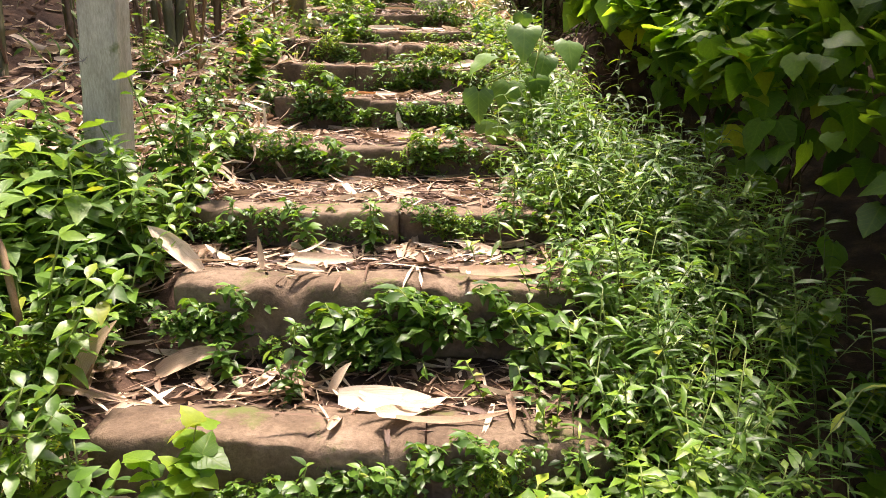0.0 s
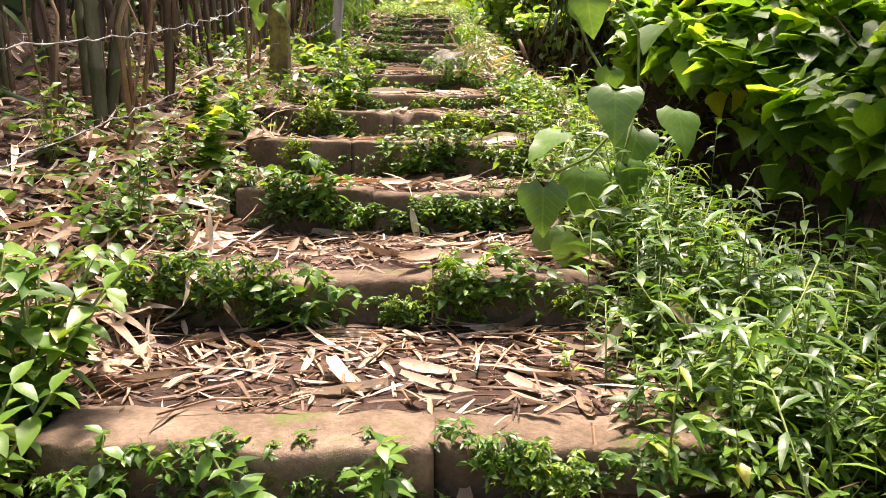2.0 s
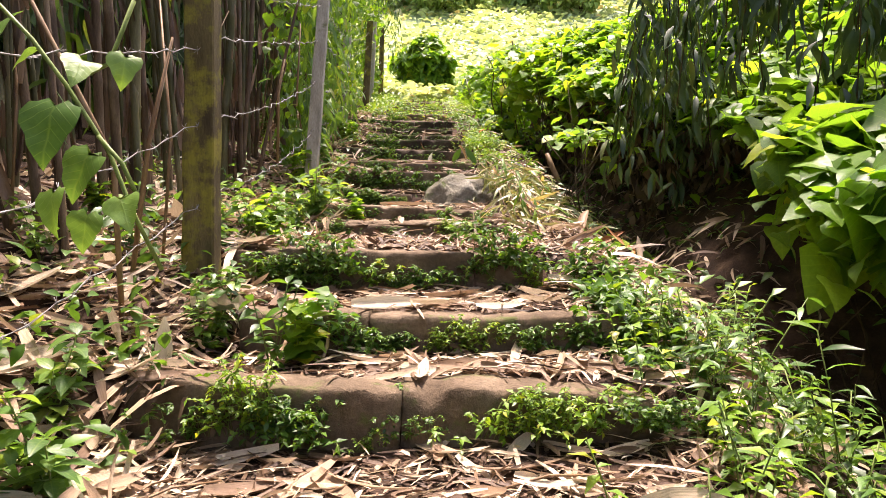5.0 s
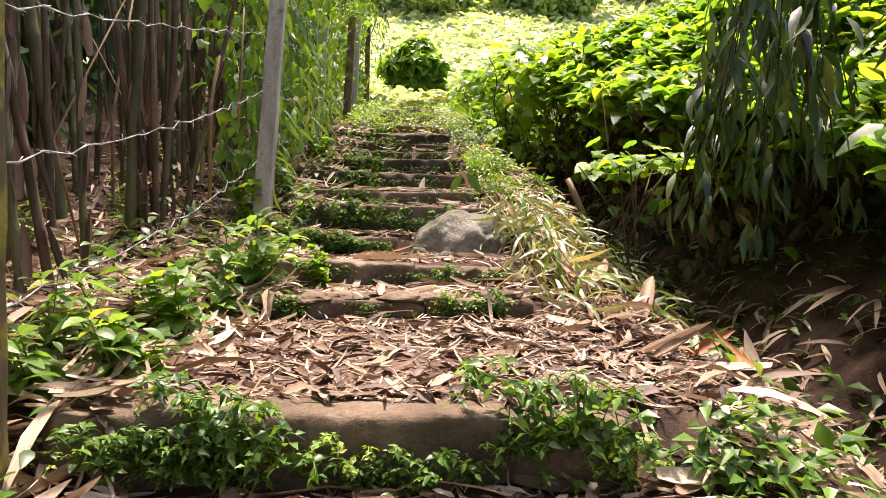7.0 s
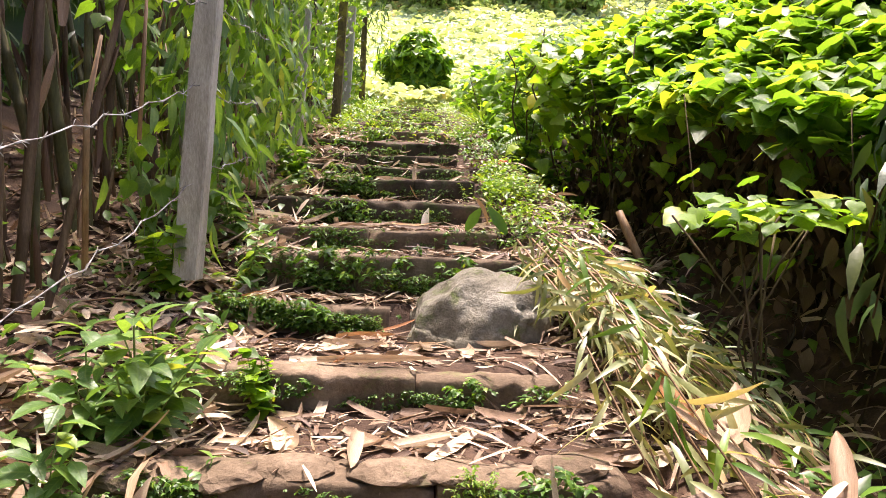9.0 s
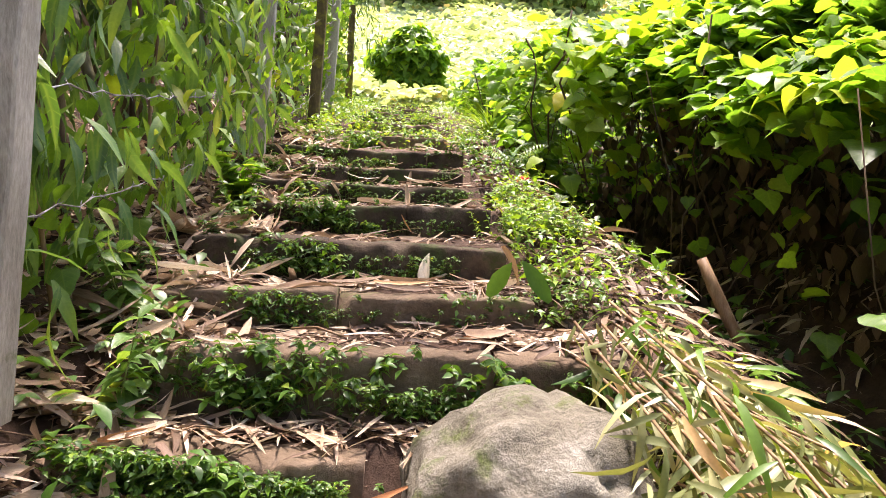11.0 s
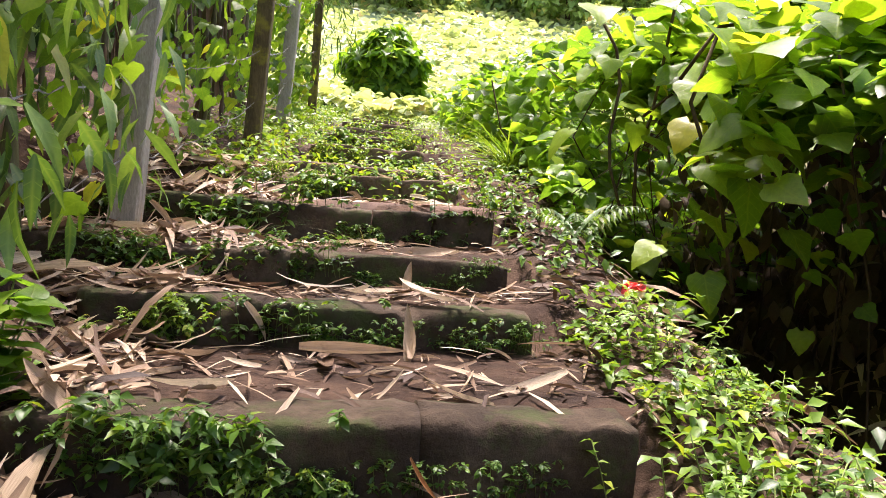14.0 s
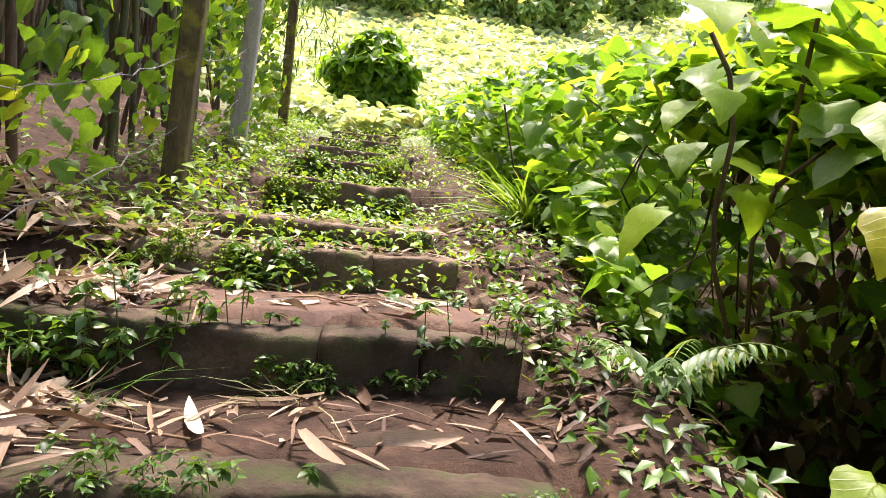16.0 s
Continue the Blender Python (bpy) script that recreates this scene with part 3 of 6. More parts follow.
rock_me.polygons.foreach_set("use_smooth", np.ones(len(rock_me.polygons), dtype=bool))
boulder = new("boulder", rock_me)
boulder.matrix_world = pose(-0.08, 10.62, 1.95, 5, 4, 12)
tagged(boulder, "large rounded grey boulder lodged in the steps", "rock")


def stone(loc, size, label, seed):
    bm = bmesh.new()
    bmesh.ops.create_icosphere(bm, subdivisions=3, radius=1)
    for v in bm.verts:
        r = 1 + 0.3 * noise.noise(v.co * 1.4 + Vector((seed, 2, 5)))
        v.co = Vector((v.co.x * size[0] * r, v.co.y * size[1] * r, v.co.z * size[2] * r))
    me = bpy.data.meshes.new("stone")
    bm.to_mesh(me)
    bm.free()
    me.materials.append(M_STEP)
    ob = new("stone", me)
    ob.location = loc
    tagged(ob, label, "stone")


stone((0.0, 15.1, 3.21), (0.06, 0.05, 0.075), "small upright brown stone on the landing", 3.0)
for k in range(6):
    stone((-1.2 + 0.24 * k + rnd(-0.04, 0.04), 9.22 + rnd(-0.03, 0.03), 1.775), (rnd(0.09, 0.13), 0.09, rnd(0.025, 0.04)), "flat brown stone bedded along the step edge", 10.0 + k)

# ---- foil wrapper ----
fv, ff = [], []
for i in range(9):
    for j in range(6):
        fv.append((0.2 * i / 8 - 0.1, 0.11 * j / 5 - 0.055, 0.03 * noise.noise(Vector((i * 0.9, j * 0.9, 4))) + 0.05 * abs(j / 5 - 0.5)))
for i in range(8):
    for j in range(5):
        a = i * 6 + j
        ff.append((a, a + 6, a + 7, a + 1))
foil = new("foil_wrapper", mesh_from("foil_wrapper", fv, ff, M_FOIL, smooth=False))
foil.matrix_world = pose(-1.18, 6.62, 1.54, -28, 4, 8)
tagged(foil, "crumpled silver foil wrapper on the step", "litter")


# ---- where things may lie ----
def surface_z(x, y):
    """The ground, or the top of a step block where one lies there."""
    z = ground_z(x, y)
    for y0, z0, xl, xr, _j in STEPS:
        on = (np.asarray(y) > y0 + 0.02) & (np.asarray(y) < y0 + 0.24) & (np.asarray(x) > xl) & (np.asarray(x) < xr)
        z = np.where(on, np.maximum(z, z0), z)
    return z


# ---- dry bamboo sheaths ----
SHEATH_MESH = {}


def sheath_mesh(k, mat):
    if (k, mat.name) not in SHEATH_MESH:
        v, f, u = SHEATHS[k]
        SHEATH_MESH[k, mat.name] = mesh_from("dry_sheath", v.tolist(), f, mat, u)
    return SHEATH_MESH[k, mat.name]


def sheath(a, b, k, mat=None):
    """A dead sheath lying or standing from a to b."""
    a, b = Vector(a), Vector(b)
    for q in (a, b):
        q.z = max(q.z, float(surface_z(q.x, q.y)) + 0.012)
    gap = min(q.z - float(surface_z(q.x, q.y)) for q in (a, b)) - 0.02
    if gap > 0:
        a.z, b.z = a.z - gap, b.z - gap
    d = b - a
    ob = new("dry_sheath", sheath_mesh(k, mat or D_SHEATH))
    L = d.length
    y = d.normalized()
    x = y.cross(Vector((0, -0.55, 0.85))).normalized()
    m = Matrix((x, y, x.cross(y))).transposed().to_4x4()
    ob.matrix_world = Matrix.Translation((a + b) / 2) @ m @ Matrix.Diagonal((min(L, 0.3) * (1.35 if a.y < 9.3 else 0.7) if L < 0.4 else 0.17, L, min(L, 0.28), 1))
    tagged(ob, "large pale dry bamboo sheath lying on the steps" if mat is None else "orange-brown dry bamboo leaf lying on the steps", "dead leaf", "fallen bamboo sheaths")


sheath((-0.90, 2.45, 0.49), (-1.09, 2.49, 0.66), 1)
sheath((-1.17, 2.00, 0.24), (-1.04, 2.04, 0.47), 1)
sheath((-1.36, 1.95, 0.27), (-0.89, 1.99, 0.14), 0)
sheath((-0.33, 1.98, 0.21), (-0.04, 2.02, 0.19), 4)
sheath((-0.68, 2.50, 0.43), (-0.70, 2.54, 0.57), 0)
sheath((-0.63, 2.60, 0.46), (-0.45, 2.64, 0.52), 2)
sheath((0.06, 2.45, 0.45), (0.45, 2.49, 0.45), 0)
sheath((-0.57, 2.42, 0.48), (-0.44, 2.46, 0.43), 3)
sheath((-0.26, 1.90, 0.23), (-0.01, 1.94, 0.08), 2)
sheath((0.29, 3.50, 0.57), (0.39, 3.54, 0.70), 0)
sheath((0.49, 3.50, 0.75), (0.63, 3.54, 0.53), 3)
sheath((-1.00, 2.20, 0.21), (-0.75, 2.24, 0.28), 1)
sheath((-0.14, 1.85, 0.17), (0.20, 1.89, 0.11), 2)
sheath((-1.43, 2.10, 0.37), (-1.31, 2.14, 0.47), 3)
sheath((-0.38, 2.10, 0.17), (-0.31, 2.14, 0.26), 1)
sheath((-1.29, 4.30, 1.37), (-1.16, 4.34, 1.33), 0)
sheath((0.25, 5.60, 1.07), (0.28, 5.64, 1.21), 4)
sheath((0.08, 5.60, 1.09), (0.38, 5.64, 1.05), 1)
sheath((-1.28, 5.00, 0.96), (-0.86, 5.04, 0.93), 3)
sheath((-0.98, 5.00, 0.97), (-0.40, 5.04, 0.91), 3, D_RUST)
sheath((-1.04, 4.10, 0.94), (-1.05, 4.14, 1.14), 2)
sheath((-1.29, 4.30, 1.20), (-1.25, 4.34, 1.11), 0)
sheath((-0.18, 5.75, 1.12), (0.07, 5.79, 1.19), 2)
sheath((-1.31, 6.40, 1.35), (-1.31, 6.44, 1.54), 4)
sheath((-1.49, 6.40, 1.61), (-1.47, 6.44, 1.46), 0)
sheath((-0.48, 6.30, 1.36), (-0.31, 6.34, 1.26), 1)
sheath((0.16, 6.20, 1.22), (0.47, 6.24, 1.21), 2)
sheath((-1.14, 5.60, 1.30), (-1.22, 5.64, 1.38), 0)
sheath((-0.20, 6.75, 1.47), (0.01, 6.79, 1.45), 0)
sheath((0.51, 6.30, 1.27), (0.57, 6.34, 1.42), 1)
sheath((-0.70, 6.80, 1.50), (-0.38, 6.84, 1.48), 3)
sheath((-1.86, 7.60, 1.88), (-1.76, 7.64, 1.82), 0)
sheath((0.66, 8.30, 1.45), (0.86, 8.34, 1.74), 3, D_RUST)
sheath((0.42, 8.90, 1.61), (0.50, 8.94, 1.43), 1)
sheath((-0.59, 10.60, 2.05), (-0.39, 10.64, 2.11), 0, D_RUST)
sheath((0.23, 9.00, 1.41), (0.29, 9.04, 1.55), 4)
sheath((0.83, 9.10, 1.50), (0.79, 9.14, 1.80), 2)
sheath((-1.10, 8.50, 1.60), (-0.91, 8.54, 1.52), 0)
sheath((-0.56, 8.20, 1.60), (-0.50, 8.24, 1.63), 0)
sheath((-1.62, 8.40, 1.73), (-1.63, 8.44, 1.88), 4)
sheath((-1.03, 9.45, 1.78), (-0.76, 9.49, 1.79), 0)
sheath((-1.54, 10.20, 2.19), (-1.51, 10.24, 2.32), 0)
sheath((-0.49, 10.20, 1.87), (-0.31, 10.24, 1.94), 1)
sheath((-1.56, 9.80, 2.24), (-1.29, 9.84, 2.12), 3)
sheath((-1.66, 9.40, 2.17), (-1.46, 9.44, 2.17), 4)
sheath((-0.79, 9.95, 1.87), (-0.31, 9.99, 1.81), 3)
sheath((-1.32, 10.80, 2.58), (-1.18, 10.84, 2.68), 1)
sheath((-1.26, 10.70, 2.51), (-1.09, 10.74, 2.54), 3, D_RUST)
sheath((-1.17, 10.90, 2.40), (-1.13, 10.94, 2.52), 4)
sheath((-1.09, 11.00, 2.30), (-0.89, 11.04, 2.27), 0)
sheath((-0.23, 11.30, 2.17), (-0.10, 11.34, 2.18), 1, D_RUST)
sheath((-0.78, 10.5, 1.9), (-0.5, 10.58, 1.9), 3, D_RUST)
sheath((-0.01, 11.70, 2.57), (0.07, 11.74, 2.37), 1, D_RUST)
sheath((-0.87, 11.70, 2.38), (-0.56, 11.74, 2.38), 2)
sheath((-0.56, 11.70, 2.40), (-0.31, 11.74, 2.40), 0, D_RUST)
sheath((-1.17, 11.95, 2.38), (-0.93, 11.99, 2.48), 3)
sheath((-0.31, 12.40, 2.53), (-0.22, 12.44, 2.60), 0)
sheath((-0.92, 13.45, 3.01), (-0.86, 13.49, 2.88), 1)
sheath((-0.86, 13.60, 2.95), (-0.61, 13.64, 2.92), 2)
sheath((-0.52, 12.80, 2.85), (-0.46, 12.84, 2.91), 0)
sheath((-0.46, 12.65, 2.94), (-0.39, 12.69, 2.83), 0, D_RUST)
sheath((-1.41, 14.10, 3.27), (-1.32, 14.14, 3.13), 1)
sheath((-1.38, 13.70, 2.89), (-1.30, 13.74, 3.00), 0)
sheath((-0.75, 13.35, 2.88), (-0.43, 13.39, 2.87), 3)
sheath((-1.08, 14.25, 3.00), (-0.99, 14.29, 3.09), 3)
sheath((-1.04, 14.05, 3.04), (-0.93, 14.09, 3.03), 0)
sheath((-0.50, 14.40, 2.98), (-0.45, 14.44, 2.94), 0)


for k in range(80):
    x, y = -1.15 - rnd(0, 0.75), rnd(4.3, 12.5)
    L, z = rnd(0.16, 0.34), float(surface_z(x, y))
    ob = new("dry_sheath", sheath_mesh(int(rng.integers(0, 5)), D_SHEATH))
    ob.matrix_world = pose(x, y, z + 0.05, rng.normal() * 16, rng.normal() * 20, rnd(0, 360)) @ Matrix.Diagonal((L * rnd(0.9, 1.4), L, L, 1))
    tagged(ob, "large cream dry bamboo sheath on the bank", "dead leaf", "fallen bamboo sheaths")
for k in range(30):
    x, y = -1.25 - rnd(0, 0.5), rnd(10.7, 12.6)
    L = rnd(0.22, 0.38)
    ob = new("dry_sheath", sheath_mesh(int(rng.integers(0, 5)), D_SHEATH))
    ob.matrix_world = pose(x, y, float(surface_z(x, y)) + 0.08, rnd(-5, 30), rng.normal() * 20, rnd(-120, 20)) @ Matrix.Diagonal((L * rnd(0.8, 1.2), L, L, 1))
    tagged(ob, "large cream dry bamboo sheath piled below the fence", "dead leaf", "fallen bamboo sheaths")
for k in range(20):
    x, y = 0.3 + 0.9 * rng.random(), rnd(7.9, 9.4)
    L, z = rnd(0.2, 0.38), float(surface_z(x, y))
    ob = new("dry_sheath", sheath_mesh(int(rng.integers(0, 5)), D_RUST if k % 5 == 0 else D_LITTER))
    tip = rnd(-15, 55)
    ob.matrix_world = pose(x, y, z + 0.03 + 0.5 * L * max(0.0, math.sin(radians(tip))), tip, rng.normal() * 25, rnd(-90, 60)) @ Matrix.Diagonal((L * rnd(0.8, 1.2), L, L, 1))
    tagged(ob, "cream dry bamboo sheath heaped below the cut branches", "dead leaf", "fallen bamboo sheaths")
for k in range(12):
    st = STEPS[int(rng.integers(5, 22))]
    x, L = rnd(st[2] + 0.05, st[3] - 0.05), rnd(0.12, 0.24)
    y = st[0] - 0.05
    z = float(surface_z(x, y))
    ob = new("dry_sheath", sheath_mesh(int(rng.integers(0, 5)), D_SHEATH))
    ob.matrix_world = pose(x, y - 0.03, z + L * 0.36, rnd(40, 75), rnd(-15, 15), rnd(-35, 35)) @ Matrix.Diagonal((L * 1.3, L, L, 1))
    tagged(ob, "cream dry bamboo sheath leaning against the step", "dead leaf", "fallen bamboo sheaths")
for k in range(88):
    u = rng.random()
    if u < 0.5:
        s = STEPS[rng.integers(3, 24)]
        x, y = rnd(s[2] - 0.1, s[3] + 0.05), s[0] + rnd(0.05, 0.5)
    elif u < 0.9:
        x, y = -1.15 - abs(rng.normal()) * 0.5, rnd(2.5, 14.5)
    else:
        x, y = rnd(0.2, 1.1), rnd(7.3, 10)
    z = float(surface_z(x, y))
    ob = new("dry_sheath", sheath_mesh(int(rng.integers(0, 5)), D_RUST if rng.random() < 0.1 else (D_LITTER if rng.random() < 0.4 else D_SHEATH)))
    L = rnd(0.1, 0.3)
    ob.matrix_world = pose(x, y, z + 0.02, rng.normal() * 10, rng.normal() * 14, rnd(0, 360)) @ Matrix.Diagonal((L * rnd(0.7, 1.3), L, L, 1))
    tagged(ob, "pale brown curled dry bamboo sheath on the ground", "dead leaf", "fallen bamboo sheaths")


def stuff(name, me, label, category):
    return tagged(new(name, me), label, category, kind="stuff")


# fine litter: small dry leaves, bits and twigs
def litter(n, xs, ys, template, lo, hi, lift, tilt):
    x, y = xs(n), ys(n)
    p = np.stack([x, y, surface_z(x, y) + lift * rng.random(n)], -1)
    return cloud(template, p, rng.uniform(lo, hi, n), rng.uniform(0, 6.28, n), rng.normal(0, tilt, n), rng.normal(0, 0.5, n))


def tread_pts(n):
    idx = rng.integers(2, len(STEPS) - 7, n)
    idx = np.where((idx >= 18) & (rng.random(n) < 0.6), idx - 12, idx)
    s = np.array([q[:4] for q in STEPS])[idx]
    nxt = np.array([STEPS[i + 1][0] - STEPS[i][0] for i in idx])
    off = np.where(rng.random(n) < 0.12, 0.04, 0.17)
    return rng.uniform(s[:, 2] - 0.25, s[:, 3] + 0.2), s[:, 0] + off + rng.random(n) ** 0.8 * (nxt - off - 0.02)


tx, ty = tread_pts(13000)
T_SCRAP = strip_template([(0, 0.03), (0.2, 0.13), (0.45, 0.1), (0.75, 0.12), (1, 0.02)], fold=0.5, droop=0.2)
T_FIBRE = strip_template([(0, 0.012), (0.4, 0.03), (0.8, 0.022), (1, 0.004)], fold=0.2, droop=0.12)
tread_litter = merge(
    litter(2200, lambda n: tx[:n], lambda n: ty[:n], T_SCRAP, 0.02, 0.08, 0.02, 0.25),
    litter(5000, lambda n: tx[-n:], lambda n: ty[-n:], T_FIBRE, 0.04, 0.26, 0.025, 0.15),
    litter(900, lambda n: tx[2000:2000 + n], lambda n: ty[2000:2000 + n], SHEATHS[0], 0.06, 0.15, 0.02, 0.2),
    litter(420, lambda n: tx[6000:6000 + n], lambda n: ty[6000:6000 + n], SHEATHS[4], 0.13, 0.3, 0.02, 0.12),
    litter(420, lambda n: tx[7000:7000 + n], lambda n: ty[7000:7000 + n], SHEATHS[0], 0.15, 0.34, 0.02, 0.12),
    litter(700, lambda n: tx[4000:4000 + n], lambda n: ty[4000:4000 + n], SHEATHS[1], 0.05, 0.14, 0.02, 0.2))
stuff("tread_litter", cloud_mesh("tread_litter", tread_litter, D_LITTER), "pale dry leaf scraps covering the step treads", "leaf litter")
ux, uy = tread_pts(9000)
brown_litter = merge(
    litter(4500, lambda n: ux[:n], lambda n: uy[:n], T_SCRAP, 0.02, 0.09, 0.015, 0.3),
    litter(4500, lambda n: ux[-n:], lambda n: uy[-n:], T_FIBRE, 0.05, 0.22, 0.015, 0.15),
    litter(2600, lambda n: 0.1 + 1.2 * rng.random(n), lambda n: rng.uniform(9.5, 17, n), T_SCRAP, 0.03, 0.12, 0.03, 0.4),
    litter(1500, lambda n: rng.uniform(-1.1, 0.9, n), lambda n: rng.uniform(7.6, 8.95, n), T_SCRAP, 0.04, 0.14, 0.02, 0.3),
    litter(3500, lambda n: -1.1 - np.abs(rng.normal(0, 0.8, n)), lambda n: rng.uniform(1, 16, n), T_SCRAP, 0.04, 0.14, 0.04, 0.4))
stuff("brown_litter", cloud_mesh("brown_litter", brown_litter, D_BROWN), "rotting brown leaf scraps and fibres on the ground", "leaf litter")
bank = merge(
    litter(5000, lambda n: -1.15 - np.abs(rng.normal(0, 0.9, n)), lambda n: rng.uniform(0.5, 16, n), SHEATHS[4], 0.05, 0.2, 0.06, 0.3),
    litter(2000, lambda n: -1.1 - np.abs(rng.normal(0, 0.8, n)), lambda n: rng.uniform(0.5, 16, n), T_LANCE, 0.1, 0.32, 0.06, 0.25),
    litter(2400, lambda n: -1.1 - np.abs(rng.normal(0, 0.8, n)), lambda n: rng.uniform(0.5, 16, n), SHEATHS[2], 0.1, 0.3, 0.07, 0.35),
    litter(3000, lambda n: rng.uniform(0.4, 2.0, n), lambda n: rng.uniform(3.9, 14.5, n), T_LANCE, 0.1, 0.3, 0.04, 0.25),
    litter(800, lambda n: rng.uniform(-1.1, 0.9, n), lambda n: rng.uniform(7.6, 8.95, n), SHEATHS[2], 0.06, 0.24, 0.02, 0.15))
stuff("bank_litter", cloud_mesh("bank_litter", bank, D_LITTER), "dry bamboo leaves heaped on the bank beside the steps", "leaf litter")
tw = []
for k in range(420):
    if k < 200:
        i = rng.integers(0, 13000)
        x, y = tx[i], ty[i]
    else:
        x, y = -1.1 - abs(rng.normal()) * 0.7, rnd(1, 15)
    a, L = rnd(0, 6.28), rnd(0.08, 0.4)
    z = float(surface_z(x, y)) + 0.012
    e = (x + L * math.cos(a), y + L * math.sin(a) * 0.6)
    tw.append(([(x, y, z), (x * 0.5 + e[0] * 0.5, (y + e[1]) / 2, z + 0.02), (e[0], e[1], max(z, float(surface_z(*e)) + 0.01))], rnd(0.002, 0.005)))
stuff("twig_litter", mesh_from("twig_litter", *tubes(tw, 4), M_CULM_DRY), "thin dry twigs and bamboo splinters on the ground", "twigs")

# patches of bare red mud on the landings
def mud_patch(cx, cy, rx, ry):
    v, f = [(cx, cy, float(ground_z(cx, cy)) + 0.012)], []
    n, rings = 28, 7
    for r in range(1, rings + 1):
        for k in range(n):
            a = 2 * math.pi * k / n
            q = r / rings * (1 + 0.22 * noise.noise(Vector((math.cos(a) * 1.5 + cx, math.sin(a) * 1.5, cy))))
            x, y = cx + rx * q * math.cos(a), cy + ry * q * math.sin(a)
            v.append((x, y, float(ground_z(x, y)) + (0.012 if r < rings else -0.02)))
    for k in range(n):
        f.append((0, 1 + k, 1 + (k + 1) % n))
        for r in range(rings - 1):
            a, b = 1 + r * n + k, 1 + r * n + (k + 1) % n
            f.append((a, a + n, b + n, b))
    tagged(new("mud_patch", mesh_from("mud_patch", v, f, M_MUD)), "bare trodden red mud on the landing", "ground", kind="structure")


mud_patch(-0.75, 8.3, 0.65, 0.55)
mud_patch(-0.75, 15.08, 0.4, 0.22)
mud_patch(-0.1, 15.0, 0.22, 0.15)


# ---- plants ----
def plant_parts(name, stems, leaves, stem_mat, leaf_mat, label, category, group):
    """A plant thing at the origin with stems and foliage."""
    root = new(name)
    tagged(root, label, category, group)
    tagged(part("stem", mesh_from("stem", *tubes(stems, 4), stem_mat), root), kind="stuff")
    tagged(part("foliage", cloud_mesh("foliage", leaves, leaf_mat), root), kind="stuff")
    return root


def hanging_clump(n, w, h, d, size, template, leaf_mat, name, label):
    """A mat of small leaves that grows on a riser, out towards -y."""
    st, P, S, Y, PI = [], [], [], [], []
    for k in range(n):
        x0 = rng.normal() * w * 0.42
        z0_ = 0.0 if rng.random() < 0.6 else h * rnd(0.2, 0.85)
        a = rng.normal() * 0.9
        run, rise = d * rnd(0.35, 1.15), h * rnd(0.15, 1.0) * (1.0 if z0_ == 0 else 0.35)
        base = Vector((x0, 0.015, z0_))
        tip = Vector((x0 + math.sin(a) * run, -0.3 * d - math.cos(a) * run * 0.8, z0_ + rise - rnd(0, 0.04)))
        mid = base.lerp(tip, 0.5) + Vector((0, 0, 0.25 * rise + 0.02))
        st.append(([base, mid, tip], 0.0016))
        nodes = int(rng.integers(4, 8))
        for q in range(nodes):
            u = 0.2 + 0.8 * q / (nodes - 1)
            pt = base.lerp(mid, u * 2) if u < 0.5 else mid.lerp(tip, u * 2 - 1)
            turn = rnd(0, 6.28)
            for side_ in (0, math.pi):
                P.append(tuple(pt))
                S.append(size * rnd(0.55, 1.3) * (1.1 - 0.4 * u))
                Y.append(turn + side_)
                PI.append(rnd(-0.5, 0.5))
    lv = cloud(template, np.array(P), S, Y, PI, rng.normal(0, 0.45, len(P)))
    return plant_parts(name, st, lv, M_VINE, leaf_mat, label, "weed", "weeds on the risers")


CLUMPS = [hanging_clump(36, 0.3, 0.21, 0.12, 0.05, T_SMALL, L_WEED, "weed_clump", "dark green small-leaved weeds growing on the step riser"),
          hanging_clump(19, 0.22, 0.22, 0.13, 0.068, T_OVATE, L_WEED, "weed_clump", "dark green oval-leaved weeds growing on the step riser"),
          hanging_clump(44, 0.17, 0.23, 0.11, 0.03, T_SMALL, L_HERB, "herb_clump", "bright yellow-green fine-leaved herb on the step riser"),
          hanging_clump(15, 0.34, 0.18, 0.1, 0.05, T_OVATE, L_WEED, "weed_clump", "sparse green small-leaved weeds rooted at the step"),
          hanging_clump(20, 0.2, 0.16, 0.09, 0.036, T_SMALL, L_HERB, "herb_clump", "sparse yellow-green herb tuft rooted at the step"),
          hanging_clump(30, 0.42, 0.24, 0.05, 0.04, T_OVATE, L_WEED, "weed_clump", "thin creeping weeds clinging to the step riser")]
for c in CLUMPS:
    c.location = (-8.0 - CLUMPS.index(c), -6.0, float(ground_z(-8.0 - CLUMPS.index(c), -6.0)))


